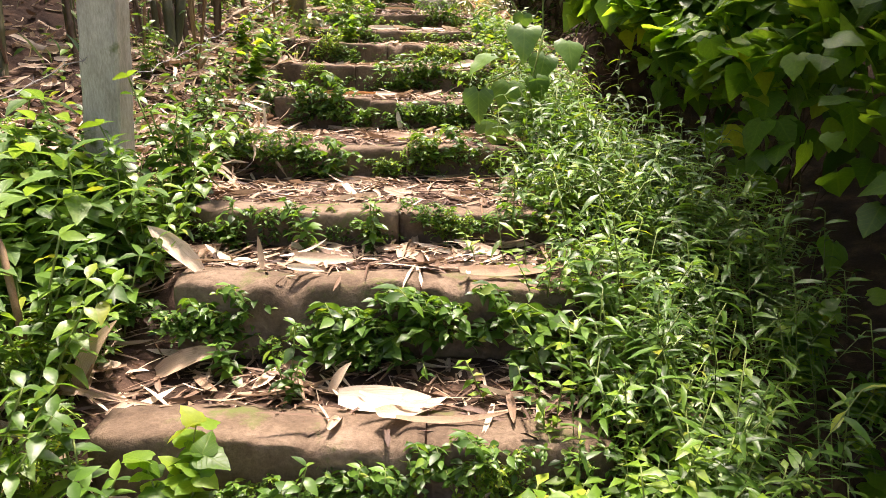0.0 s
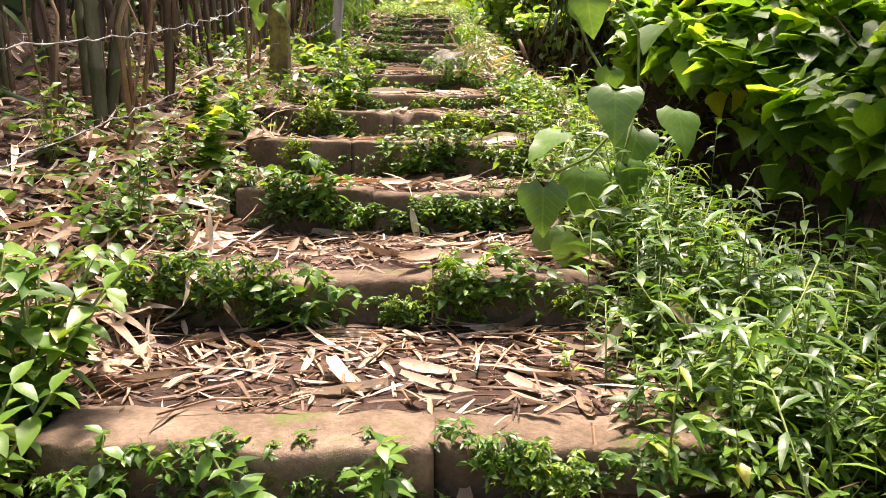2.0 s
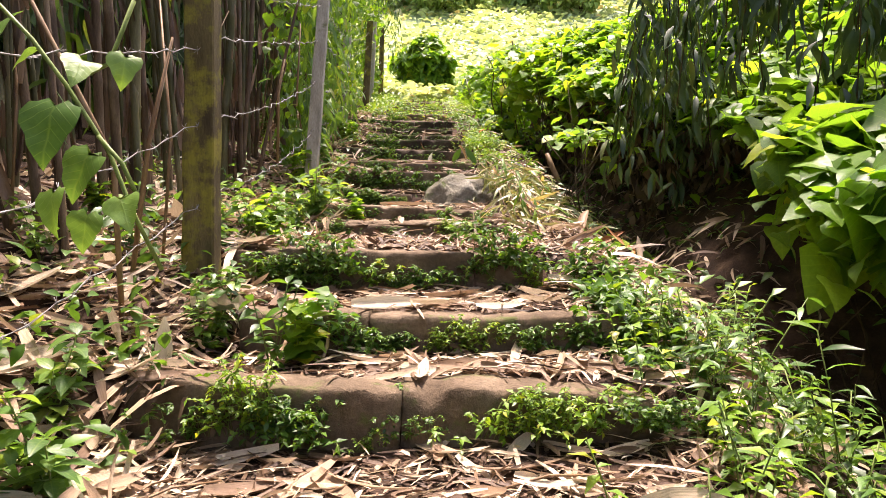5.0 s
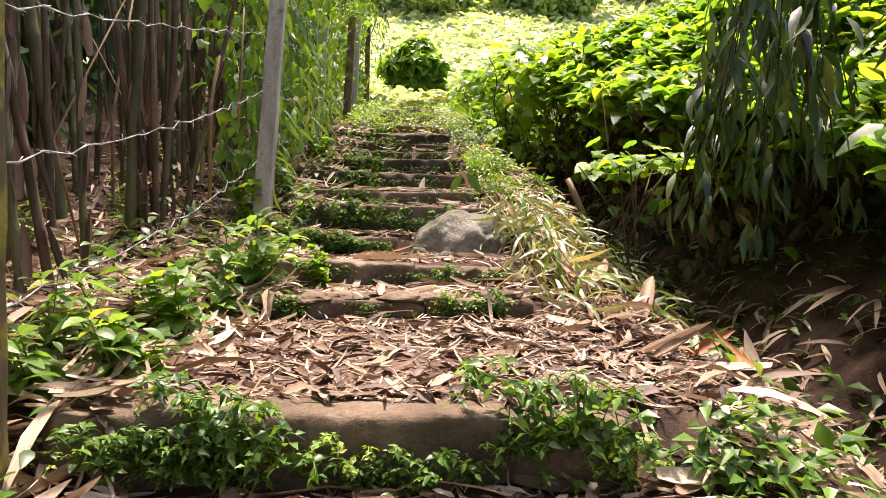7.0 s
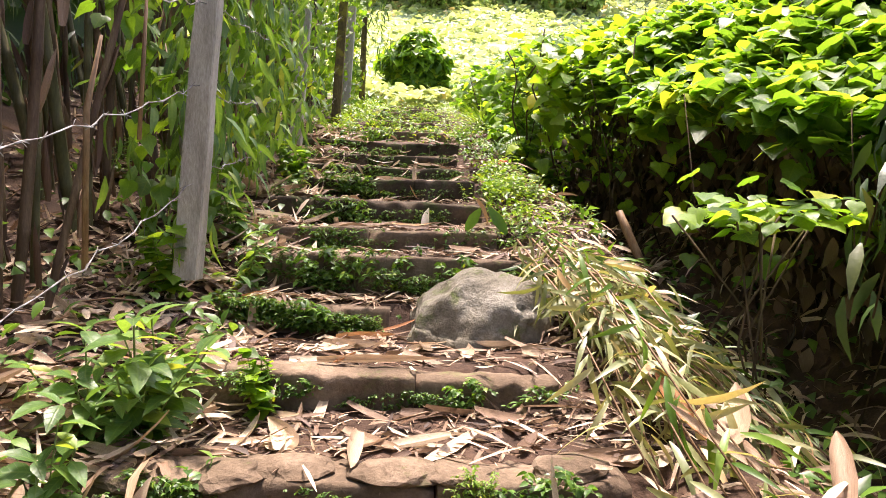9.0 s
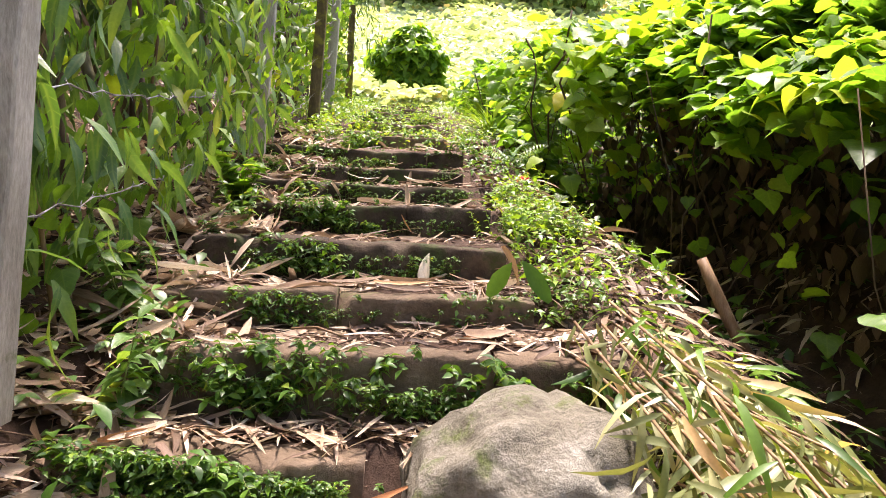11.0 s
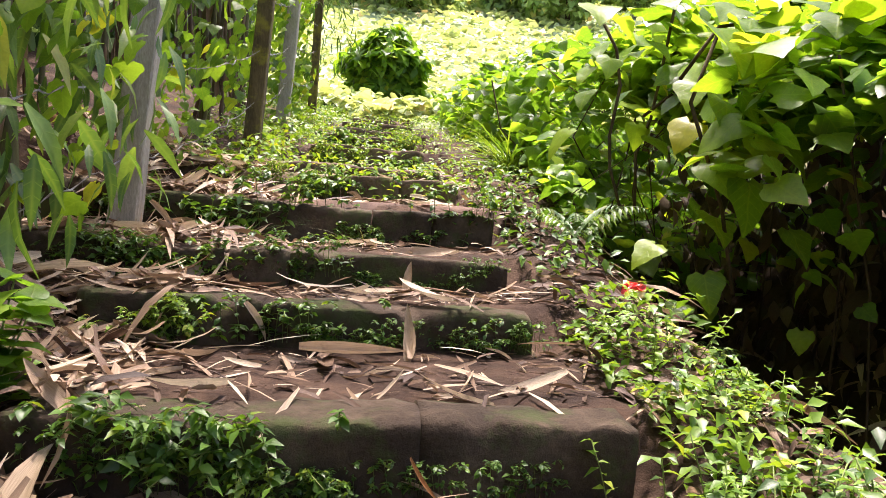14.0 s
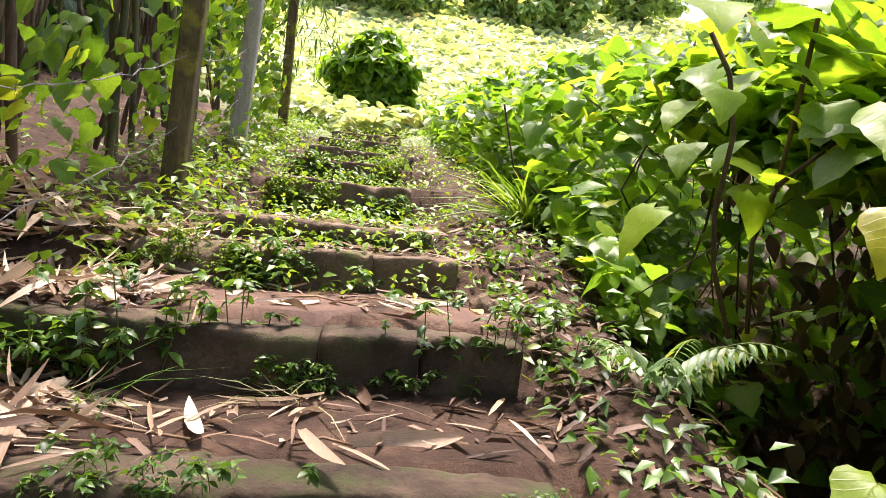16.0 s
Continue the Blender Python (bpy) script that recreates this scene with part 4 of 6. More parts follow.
def broad_weed(n_stems, h, size, mat, label, template=T_OVATE):
    st, P, S, Y, PI = [], [], [], [], []
    for s in range(n_stems):
        a, lean = rnd(0, 6.28), rnd(0.1, 0.5)
        top = Vector((math.cos(a) * lean * h, math.sin(a) * lean * h, h * rnd(0.6, 1.1)))
        mid = top * 0.5 + Vector((0, 0, 0.05 * h))
        st.append(([(0, 0, 0), mid, top], 0.003))
        for k in range(6):
            q = 0.25 + 0.75 * k / 5
            pt = (mid * (q / 0.5) if q < 0.5 else mid.lerp(top, (q - 0.5) / 0.5))
            b = a + k * 1.57
            for w in (0, math.pi):
                P.append(pt)
                S.append(size * rnd(0.6, 1.15) * (1.1 - 0.35 * q))
                Y.append(b + w + rnd(-0.3, 0.3))
                PI.append(rnd(-0.35, 0.45))
        P.append(top)
        S.append(size * 0.7)
        Y.append(a)
        PI.append(0.7)
    n = len(P)
    return plant_parts("broad_leaf_weed", st, cloud(template, np.array([tuple(p) for p in P]), S, Y, PI, rng.normal(0, 0.25, n)), M_VINE, mat, label, "weed", "broad-leaved weeds")


BROAD = [broad_weed(4, 0.3, 0.09, L_WEED, "green broad-leaved weed beside the steps"), broad_weed(6, 0.42, 0.085, L_GRASS, "leafy bright green weed beside the steps"),
         broad_weed(3, 0.2, 0.075, L_WEED, "low green broad-leaved weed rooted at the step"), broad_weed(5, 0.35, 0.11, L_HEART, "green heart-leaved creeper plant on the bank", T_HEART),
         broad_weed(4, 0.42, 0.15, L_BANK, "large-leaved green plant among dry leaves on the bank")]
for c in BROAD:
    c.location = (-8.0 - BROAD.index(c), -7.5, float(ground_z(-8.0 - BROAD.index(c), -7.5)))


def grass_weed(n_stems, h, size, mat, label, template=T_WEEDL, spread=0.25):
    st, P, S, Y, PI = [], [], [], [], []
    for s in range(n_stems):
        bx, by = rng.normal() * spread * 0.5, rng.normal() * spread * 0.5
        a, lean = rnd(0, 6.28), rnd(0.15, 0.6)
        hh = h * rnd(0.6, 1.1)
        tip = Vector((bx + math.cos(a) * lean * hh, by + math.sin(a) * lean * hh, hh))
        base = Vector((bx, by, -0.02))
        mid = base.lerp(tip, 0.5) + Vector((0, 0, 0.08 * hh))
        st.append(([base, mid, tip], 0.002))
        nl = 11
        for k in range(nl):
            q = 0.12 + 0.88 * k / (nl - 1)
            P.append(tuple(base.lerp(mid, q * 2) if q < 0.5 else mid.lerp(tip, q * 2 - 1)))
            S.append(size * rnd(0.65, 1.2))
            Y.append(a + k * 2.4 + rnd(-0.4, 0.4))
            PI.append(rnd(-0.2, 0.7))
    return plant_parts("grassy_weed", st, cloud(template, np.array(P), S, Y, PI, rng.normal(0, 0.3, len(P))), M_VINE, mat, label, "weed", "grassy weeds along the steps")


GRASSY = [grass_weed(9, 0.34, 0.085, L_GRASS, "dense narrow-leaved green weeds beside the steps"), grass_weed(8, 0.26, 0.07, L_GRASS, "low narrow-leaved green weeds beside the steps"),
          grass_weed(9, 0.4, 0.1, L_WEED, "tall dark green weeds on the slope"), grass_weed(10, 0.22, 0.05, L_HERB, "bright green fine-leaved weeds beside the steps", T_SMALL),
          grass_weed(10, 0.2, 0.045, L_WEED, "low small-leaved weeds on the ground", T_SMALL)]
for c in GRASSY:
    c.location = (-8.0 - GRASSY.index(c), -9.0, float(ground_z(-8.0 - GRASSY.index(c), -9.0)))


def put(src, x, y, scale=1.0, z=None, yaw=None, tip=0.0):
    """A copy of a plant standing on the ground."""
    o = copy_thing(src, pose(x, y, float(surface_z(x, y)) - 0.01 if z is None else z, tip, 0, rnd(0, 360) if yaw is None else yaw))
    o.scale = (scale, scale, scale * rnd(0.85, 1.15))
    return o


# riser weeds: patches along each step, with bare stone between
for i, (y0, z0, xl, xr, _j) in enumerate(STEPS[3:29]):
    low = STEPS[i + 2][1]
    h = z0 - low
    far = y0 > 14
    damp = 11.3 < y0 < 15.0
    for k in range(13 if not far else 10):
        x = xl + 0.06 + (xr - xl - 0.08) * (k + rnd(0.0, 1.0)) / (13 if not far else 10)
        if rng.random() < 0.12 + 0.3 * (k < 2) + 0.25 * (wob(x * 3, y0 * 5) > 0.35):
            continue
        u = rng.random()
        c = CLUMPS[(0 if u < 0.2 else 3 if u < 0.45 else 5 if u < 0.9 else 4) if damp else (0 if u < 0.28 else 1 if u < 0.46 else 2 if u < 0.6 else 3 if u < 0.75 else 5 if u < 0.9 else 4)]
        s = min(1.25, max(0.5, h / 0.2)) * (rnd(0.5, 1.15) if abs(x + 0.45) > (0.32 if damp else 0.16) else rnd(0.38, 0.6))
        put(c, x, y0 - 0.005, s, low - 0.01 + rnd(0, 0.55 if abs(x + 0.42) > 0.3 else 0.2) * h, rnd(-25, 25))
for x, y, k, s in ((-0.72, 2.2, 2, 1.0), (-0.5, 2.05, 0, 0.75), (-0.3, 2.25, 2, 0.9), (-0.95, 1.6, 0, 1.1), (-0.7, 1.55, 3, 0.9), (-0.42, 1.6, 2, 1.0),
                   (-0.55, 2.82, 2, 1.2), (-0.3, 2.85, 0, 0.8), (-0.95, 6.45, 0, 1.0), (-0.85, 6.5, 3, 0.8), (-0.9, 2.85, 0, 0.7), (-0.95, 9.7, 3, 0.6), (-1.0, 9.1, 2, 0.9)):
    put(BROAD[k], x, y, s)
# start of the walk: thick weeds on both sides
for k in range(26):
    put(BROAD[0 if k % 2 else 4], -1.3 - abs(rng.normal()) * 0.25, rnd(2.25, 3.0), rnd(0.9, 1.35))
for k in range(16):
    put(BROAD[3], rnd(1.25, 2.4), rnd(1.0, 3.4), rnd(0.8, 1.3))
for k in range(46):
    x, y = -1.12 - abs(rng.normal()) * 0.35, rnd(1.0, 3.3)
    put(BROAD[int(rng.integers(0, 3))] if rng.random() < 0.75 else CLUMPS[2], x, y, rnd(0.8, 1.35))
for k in range(34):
    x, y = -1.2 - abs(rng.normal()) * 0.55, rnd(3.3, 13.4)
    put(BROAD[int(rng.integers(0, 4))], x, y, rnd(0.6, 1.1))
for k in range(6):
    put(BROAD[4], -1.22 - abs(rng.normal()) * 0.3, rnd(8.3, 9.7), rnd(0.75, 1.15))
for x, y in ((-1.35, 5.75), (-1.5, 6.0), (-1.25, 4.9), (-1.5, 7.7), (-1.3, 7.8), (-1.62, 8.0), (-1.3, 10.9), (-1.45, 11.4)):
    put(BROAD[4], x, y, rnd(0.7, 1.0))
for k in range(110):
    y = rnd(0.6, 6.2)
    if y > 4.0 and rng.random() < 0.6:
        continue
    x = 0.55 + min(abs(rng.normal()), 2.0) * (0.22 if y < 2.4 else 0.45 if y < 3.9 else 0.22)
    put(GRASSY[int(rng.integers(0, 3))], x, y, rnd(0.75, 1.2))
for k in range(70):
    y = 1.0 + 5.8 * rng.random() ** 1.5
    put(GRASSY[int(rng.integers(3, 5))], 0.42 + abs(rng.normal()) * 0.22, y, rnd(0.8, 1.3))
for k in range(17):
    y = rnd(11.5, 13.4)
    put(GRASSY[3] if rng.random() < 0.45 else GRASSY[4], 0.15 + abs(rng.normal()) * 0.22, y, rnd(0.5, 0.85))


def low_weeds(n, xs, ys, size, mat, label, template=T_SMALL, h=0.2):
    x, y = xs(n), ys(n)
    k = np.clip(0.5 + 0.7 * wob(x * 2.5, y * 2.5, 2.0), 0.05, 1.2)
    p = np.stack([x, y, surface_z(x, y) + 0.02 + h * k * rng.random(n)], -1)
    stuff("ground_weeds", cloud_mesh("ground_weeds", cloud(template, p, rng.uniform(0.7, 1.3, n) * size, np.pi + rng.normal(0, 1.4, n), rng.normal(0.15, 0.45, n), rng.normal(0, 0.4, n)), mat), label, "weed")


low_weeds(8000, lambda n: -0.55 + rng.normal(0, 0.85, n), lambda n: 15.2 + 13.5 * rng.random(n), 0.047, L_HERB, "sunlit yellow-green weeds growing over the upper steps", h=0.16)
low_weeds(2600, lambda n: -1.25 - np.abs(rng.normal(0, 0.35, n)), lambda n: 15.1 + 11 * rng.random(n), 0.065, L_HERB, "bright green weeds under the fence", h=0.3)
low_weeds(3600, lambda n: 0.45 + np.abs(rng.normal(0, 0.35, n)), lambda n: 0.5 + 5.0 * rng.random(n), 0.07, L_GRASS, "dense low green weeds on the slope beside the steps", T_WEEDL, h=0.22)
low_weeds(800, lambda n: 0.3 + np.abs(rng.normal(0, 0.14, n)), lambda n: 6.3 + 1.1 * rng.random(n), 0.06, L_WEED, "small-leaved weeds beside the steps", h=0.12)
low_weeds(1250, lambda n: 0.1 + np.abs(rng.normal(0, 0.26, n)), lambda n: 11.5 + 2.2 * rng.random(n), 0.045, L_HERB, "bright fern-green weeds spilling beside the steps", h=0.17)
low_weeds(500, lambda n: 0.05 + np.abs(rng.normal(0, 0.3, n)), lambda n: 13.9 + 2.4 * rng.random(n), 0.05, L_WEED, "thin bright weeds beside the landing", h=0.16)
low_weeds(1300, lambda n: rng.uniform(0.7, 2.4, n), lambda n: 6.0 + 8.0 * rng.random(n), 0.09, L_WEED, "shaded weeds in the hollow under the creeper", h=0.2)
low_weeds(1900, lambda n: -1.2 - np.abs(rng.normal(0, 0.7, n)), lambda n: 2.8 + 9.0 * rng.random(n), 0.075, L_WEED, "scattered green weeds among the dry leaves on the bank", T_OVATE, h=0.3)


# ---- creeper hedge, field, walls of leaves ----
def hedge_front(y):
    return np.interp(y, [0.0, 3.0, 5.0, 6.5, 7.5, 8.5, 9.6, 10.6, 13.5, 15.0, 17.5, 24.5, 30.5], [2.2, 2.0, 1.7, 1.3, 1.5, 1.95, 1.95, 1.3, 1.25, 1.15, 0.6, 0.7, 1.4])


def hedge_top(x, y):
    d = np.clip(x - hedge_front(y), 0, None)
    h = np.interp(y, [0, 3, 5, 7, 9, 10.5, 12.5, 15, 20, 26, 32], [0.3, 0.5, 0.6, 0.6, 0.95, 1.12, 1.0, 0.8, 0.7, 0.5, 0.3])
    return slope(y) + h + 0.75 * (1 - np.exp(-d / 1.1)) * np.clip((34 - y) / 8, 0, 1) + 0.1 * d + 0.2 * wob(x, y, 1.1) + 0.12 * wob(x, y, 2.9)


def leaf_layer(n, xy, depth, template, lo, hi, pitch=-0.25):
    x, y = xy(n)
    z = hedge_top(x, y) - depth * rng.random(n) ** 1.6
    p = np.stack([x, y, z], -1)
    return cloud(template, p, rng.uniform(lo, hi, n), np.pi + rng.normal(0, 1.3, n), rng.normal(pitch, 0.35, n), rng.normal(0, 0.35, n))


def hedge_xy(y0, y1, wide, power=1.0):
    def f(n):
        y = rng.uniform(y0, y1, n)
        return hedge_front(y) - 0.12 + wide * rng.random(n) ** power + 0.12 * wob(y * 2, y), y
    return f


near_hedge = merge(leaf_layer(3400, hedge_xy(4.6, 10.0, 2.6, 1.2), 0.3, T_HEART, 0.08, 0.17), leaf_layer(700, hedge_xy(4.6, 7.5, 0.6), 0.5, T_HEART2, 0.08, 0.16))
stuff("creeper_hedge", cloud_mesh("creeper_hedge", near_hedge, L_HEART), "mound of large heart-shaped green creeper leaves", "creeper")
def behind(n):
    y = np.where(rng.random(n) < 0.75, rng.uniform(0.5, 8.5, n), rng.uniform(8.5, 16.5, n))
    return hedge_front(y) + 0.75 + 1.5 * rng.random(n), y


dark_wall = leaf_layer(1800, behind, 1.5, T_HLOW, 0.14, 0.24, -0.7)
stuff("creeper_thicket", cloud_mesh("creeper_thicket", dark_wall, L_WEED), "shaded tangle of leaves beneath the creeper", "creeper")
start_hedge = merge(leaf_layer(2600, hedge_xy(0.5, 10.0, 3.0), 0.3, T_HLOW, 0.18, 0.28, -0.2), leaf_layer(1300, hedge_xy(1.5, 5.0, 2.2), 0.8, T_HEART, 0.1, 0.2, -0.5))
stuff("creeper_hedge", cloud_mesh("creeper_hedge", start_hedge, L_HEART), "large shaded creeper leaves above the ditch", "creeper")
mid_hedge = merge(leaf_layer(7000, hedge_xy(9.5, 16.0, 4.5, 1.2), 0.24, T_HEART, 0.07, 0.15, -0.15), leaf_layer(1900, hedge_xy(15.4, 24.0, 0.8), 0.95, T_HEART, 0.07, 0.15))
stuff("creeper_hedge", cloud_mesh("creeper_hedge", mid_hedge, L_HEART), "sunlit mound of heart-shaped creeper leaves over a dark hollow", "creeper")
hollow_leaves = leaf_layer(420, hedge_xy(9.0, 16.2, 0.55), 1.15, T_HEART, 0.06, 0.13, -0.5)
stuff("hanging_creeper", cloud_mesh("hanging_creeper", hollow_leaves, L_HEART), "loose green creeper leaves hanging into the dark hollow", "creeper")
far_hedge = merge(leaf_layer(6500, hedge_xy(16.5, 32.0, 9.0, 1.1), 0.45, T_HLOW, 0.1, 0.2), leaf_layer(3500, hedge_xy(5.0, 17.0, 12.0, 0.7), 0.3, T_HLOW, 0.12, 0.22))
stuff("creeper_hedge", cloud_mesh("creeper_hedge", far_hedge, L_HEART), "spreading mass of bright green creeper leaves", "creeper")
# dead leaves packed under the creeper; their dark colour deepens the hollow's shade
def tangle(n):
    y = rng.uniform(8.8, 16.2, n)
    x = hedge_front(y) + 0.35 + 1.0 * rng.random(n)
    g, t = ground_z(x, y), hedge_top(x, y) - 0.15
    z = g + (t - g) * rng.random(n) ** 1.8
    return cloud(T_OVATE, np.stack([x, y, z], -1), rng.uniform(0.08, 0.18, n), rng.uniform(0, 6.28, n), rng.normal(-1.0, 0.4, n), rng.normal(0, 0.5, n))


stuff("dead_leaf_tangle", cloud_mesh("dead_leaf_tangle", tangle(5000), D_HOLLOW_SHADE), "dead leaves hanging under the creeper, the hollow's shade put into their dark colour", "dead leaves")
roof = merge(leaf_layer(4200, hedge_xy(9.8, 15.8, 1.5), 0.25, T_HLOW, 0.1, 0.17, -0.1))
stuff("creeper_hedge", cloud_mesh("creeper_hedge", roof, L_HEART), "thick creeper leaves roofing the hollow", "creeper")
stems = []
for k in range(200):
    y = rnd(4.5, 17.0)
    x = float(hedge_front(y)) + rnd(-0.05, 1.6)
    g, t = float(ground_z(x, y)), float(hedge_top(x, y)) - 0.1
    q = rng.normal(0, 0.2, 4)
    stems.append(([(x + q[0], y + q[1], g), (x + q[2] * 1.5, y + q[3], g * 0.45 + t * 0.55), (x + q[1], y + q[2], t)], rnd(0.002, 0.006)))
stuff("creeper_stems", mesh_from("creeper_stems", *tubes(stems, 5), M_BARK), "tangled brown creeper stems under the leaves", "creeper")

# far field of creeper, distance haze carried by its pale leaf colour
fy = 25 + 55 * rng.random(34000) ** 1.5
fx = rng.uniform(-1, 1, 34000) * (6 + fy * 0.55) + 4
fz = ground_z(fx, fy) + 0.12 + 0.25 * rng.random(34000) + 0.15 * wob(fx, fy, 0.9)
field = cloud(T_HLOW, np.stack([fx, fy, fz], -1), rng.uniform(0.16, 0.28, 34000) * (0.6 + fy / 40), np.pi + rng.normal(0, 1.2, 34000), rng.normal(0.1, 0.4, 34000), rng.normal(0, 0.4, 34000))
stuff("creeper_field", cloud_mesh("creeper_field", field, L_FIELD_HAZE), "sunlit hillside field of green creeper, paled in colour for haze", "field")


def leaf_blob(n, centre, radii, size, template, power=0.35):
    d = rng.normal(size=(n, 3))
    d /= np.linalg.norm(d, axis=1)[:, None]
    lump = 1 + 0.16 * np.sin(d[:, 0] * 5 + centre[0]) * np.sin(d[:, 1] * 4 + 1) + 0.12 * np.sin(d[:, 2] * 7 + centre[1])
    r = (rng.random(n) ** power)[:, None] * lump[:, None]
    p = d * r * np.array(radii) + np.array(centre)
    yaw = np.arctan2(-d[:, 0], d[:, 1]) + rng.normal(0, 0.6, n)
    return cloud(template, p, rng.uniform(0.7, 1.3, n) * size, yaw, -0.5 + rng.normal(0, 0.4, n), rng.normal(0, 0.4, n))


# bush at the head of the steps
bush = new("vine_covered_bush")
bush.location = (-0.38, 29.5, float(ground_z(-0.38, 29.5)) - 0.1)
tagged(bush, "round dark green bush smothered in creeper above the steps", "bush")
part("trunk", mesh_from("trunk", *tube([(0, 0, -0.1), (0.02, 0, 0.5), (0, 0.03, 1.2)], [0.12, 0.09, 0.05], 8), M_BARK), bush)
part("foliage", cloud_mesh("foliage", merge(leaf_blob(2600, (0, 0, 1.05), (0.98, 0.9, 1.08), 0.25, T_HLOW, 0.2), leaf_blob(900, (0.1, 0, 0.35), (1.15, 0.9, 0.45), 0.19, T_HLOW, 0.3)), L_HEART), bush)


def tree(x, y, h, r, seed):
    t = new("tree")
    t.location = (x, y, float(ground_z(x, y)) - 0.1)
    tagged(t, "leafy green tree at the far edge of the hillside field", "tree", "far trees")
    limbs = [([(0, 0, 0), (rnd(-0.2, 0.2), 0, h * 0.35), (rnd(-0.4, 0.4), 0, h * 0.7)], [0.16, 0.12, 0.05])]
    for k in range(5):
        a = k * 1.3 + seed
        limbs.append(([(0, 0, h * rnd(0.3, 0.5)), (math.cos(a) * r * 0.4, math.sin(a) * r * 0.4, h * 0.6), (math.cos(a) * r * 0.8, math.sin(a) * r * 0.8, h * rnd(0.65, 0.9))], [0.07, 0.05, 0.02]))
    part("trunk", mesh_from("trunk", *tubes(limbs, 6), M_BARK), t)
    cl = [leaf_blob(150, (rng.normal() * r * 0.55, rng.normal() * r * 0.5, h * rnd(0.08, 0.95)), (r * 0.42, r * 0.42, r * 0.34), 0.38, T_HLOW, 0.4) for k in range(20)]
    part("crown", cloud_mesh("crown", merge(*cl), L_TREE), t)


for k in range(24):
    tree(-26 + k * 3.0 + rnd(-1.2, 1.2), 56 + rnd(-8, 8), rnd(3.5, 8.0), rnd(2.0, 3.2), k)

# ---- bamboo grove ----
def culm_mesh(h, r, bend, mat):
    pts, rad = [], []
    n = int(h / 0.32)
    for i in range(n):
        z0, z1 = h * i / n, h * (i + 1) / n
        for z, s in ((z0, 1.16), (z0 + 0.012, 1.0), (z1 - 0.02, 1.0)):
            k = z / h
            pts.append((bend * k * k * h * 0.3, bend * 0.6 * k * k * h * 0.2, z))
            rad.append(r * s * (1 - 0.55 * k))
    return mesh_from("culm", *tube(pts, rad, 9), mat)


CULMS = []
for k in range(7):
    c = new("bamboo_culm")
    tagged(c, "tall dark green bamboo culm in the grove" if k < 4 else "dead brown bamboo culm in the grove", "bamboo", "bamboo grove")
    part("culm", culm_mesh(7.5 if k < 4 else rnd(3, 5), rnd(0.014, 0.036), rnd(-0.5, 0.8), M_CULM if k < 4 else M_CULM_OLD), c)
    shv = [cloud(SHEATHS[3], np.array([[0.035, 0.0, 0.25 + 0.34 * q]]), [0.26], [rnd(0, 6.28)], [1.45], [0.0]) for q in range(4)]
    part("culm_sheath", cloud_mesh("culm_sheath", merge(*shv), D_BROWN), c)
    CULMS.append(c)
for k, c in enumerate(CULMS):
    c.location = (-5.5 - 0.4 * k, 6.0 + k, float(ground_z(-5.5 - 0.4 * k, 6.0 + k)) - 0.05)
for k in range(250):
    y = rnd(2.2, 22.0) if k < 190 else rnd(4.5, 13.0)
    x = -1.85 - (2.4 if k < 190 else 1.6) * rng.random() ** 1.2 - (0.35 if y < 5 else 0)
    o = copy_thing(CULMS[int(rng.integers(0, 7))], pose(x, y, float(ground_z(x, y)) - 0.05, rng.normal() * 4, rng.normal() * 5, rnd(0, 360)))
    s = rnd(0.7, 1.15)
    o.scale = (s, s, s)


def hang_leaves(n, xs, ys, zs, lo, hi, template=T_LANCE, pitch=-0.9):
    return cloud(template, np.stack([xs(n), ys(n), zs(n)], -1), rng.uniform(lo, hi, n), rng.uniform(0, 6.28, n), rng.normal(pitch, 0.4, n), rng.normal(0, 0.5, n))


def grove(n):
    y = rng.uniform(1.5, 17.5, n)
    x = -2.05 - 3.6 * rng.random(n) ** 0.8
    x = x - 0.5 * np.clip(1 - np.abs(y - 10) / 2.5, 0, 1)
    z = slope(y) + 0.5 + 7.5 * rng.random(n) ** 0.75
    return cloud(T_LANCE, np.stack([x, y, z], -1), rng.uniform(0.18, 0.36, n), rng.uniform(0, 6.28, n), rng.normal(-0.8, 0.4, n), rng.normal(0, 0.5, n))


stuff("bamboo_foliage", cloud_mesh("bamboo_foliage", grove(21000), L_BAMBOO), "drooping dark green bamboo leaves in the grove", "bamboo leaves")


def back_leaves(n):
    y = rng.uniform(-2, 30, n)
    x = -3.5 - 1.6 * rng.random(n)
    z = slope(y) + 0.2 + 8.0 * rng.random(n)
    return cloud(T_HLOW, np.stack([x, y, z], -1), rng.uniform(0.25, 0.45, n), rng.normal(-1.57, 0.6, n), rng.normal(-0.7, 0.4, n), rng.normal(0, 0.4, n))


stuff("grove_thicket", cloud_mesh("grove_thicket", back_leaves(12000), L_BAMBOO), "dense dark thicket behind the bamboo", "thicket")


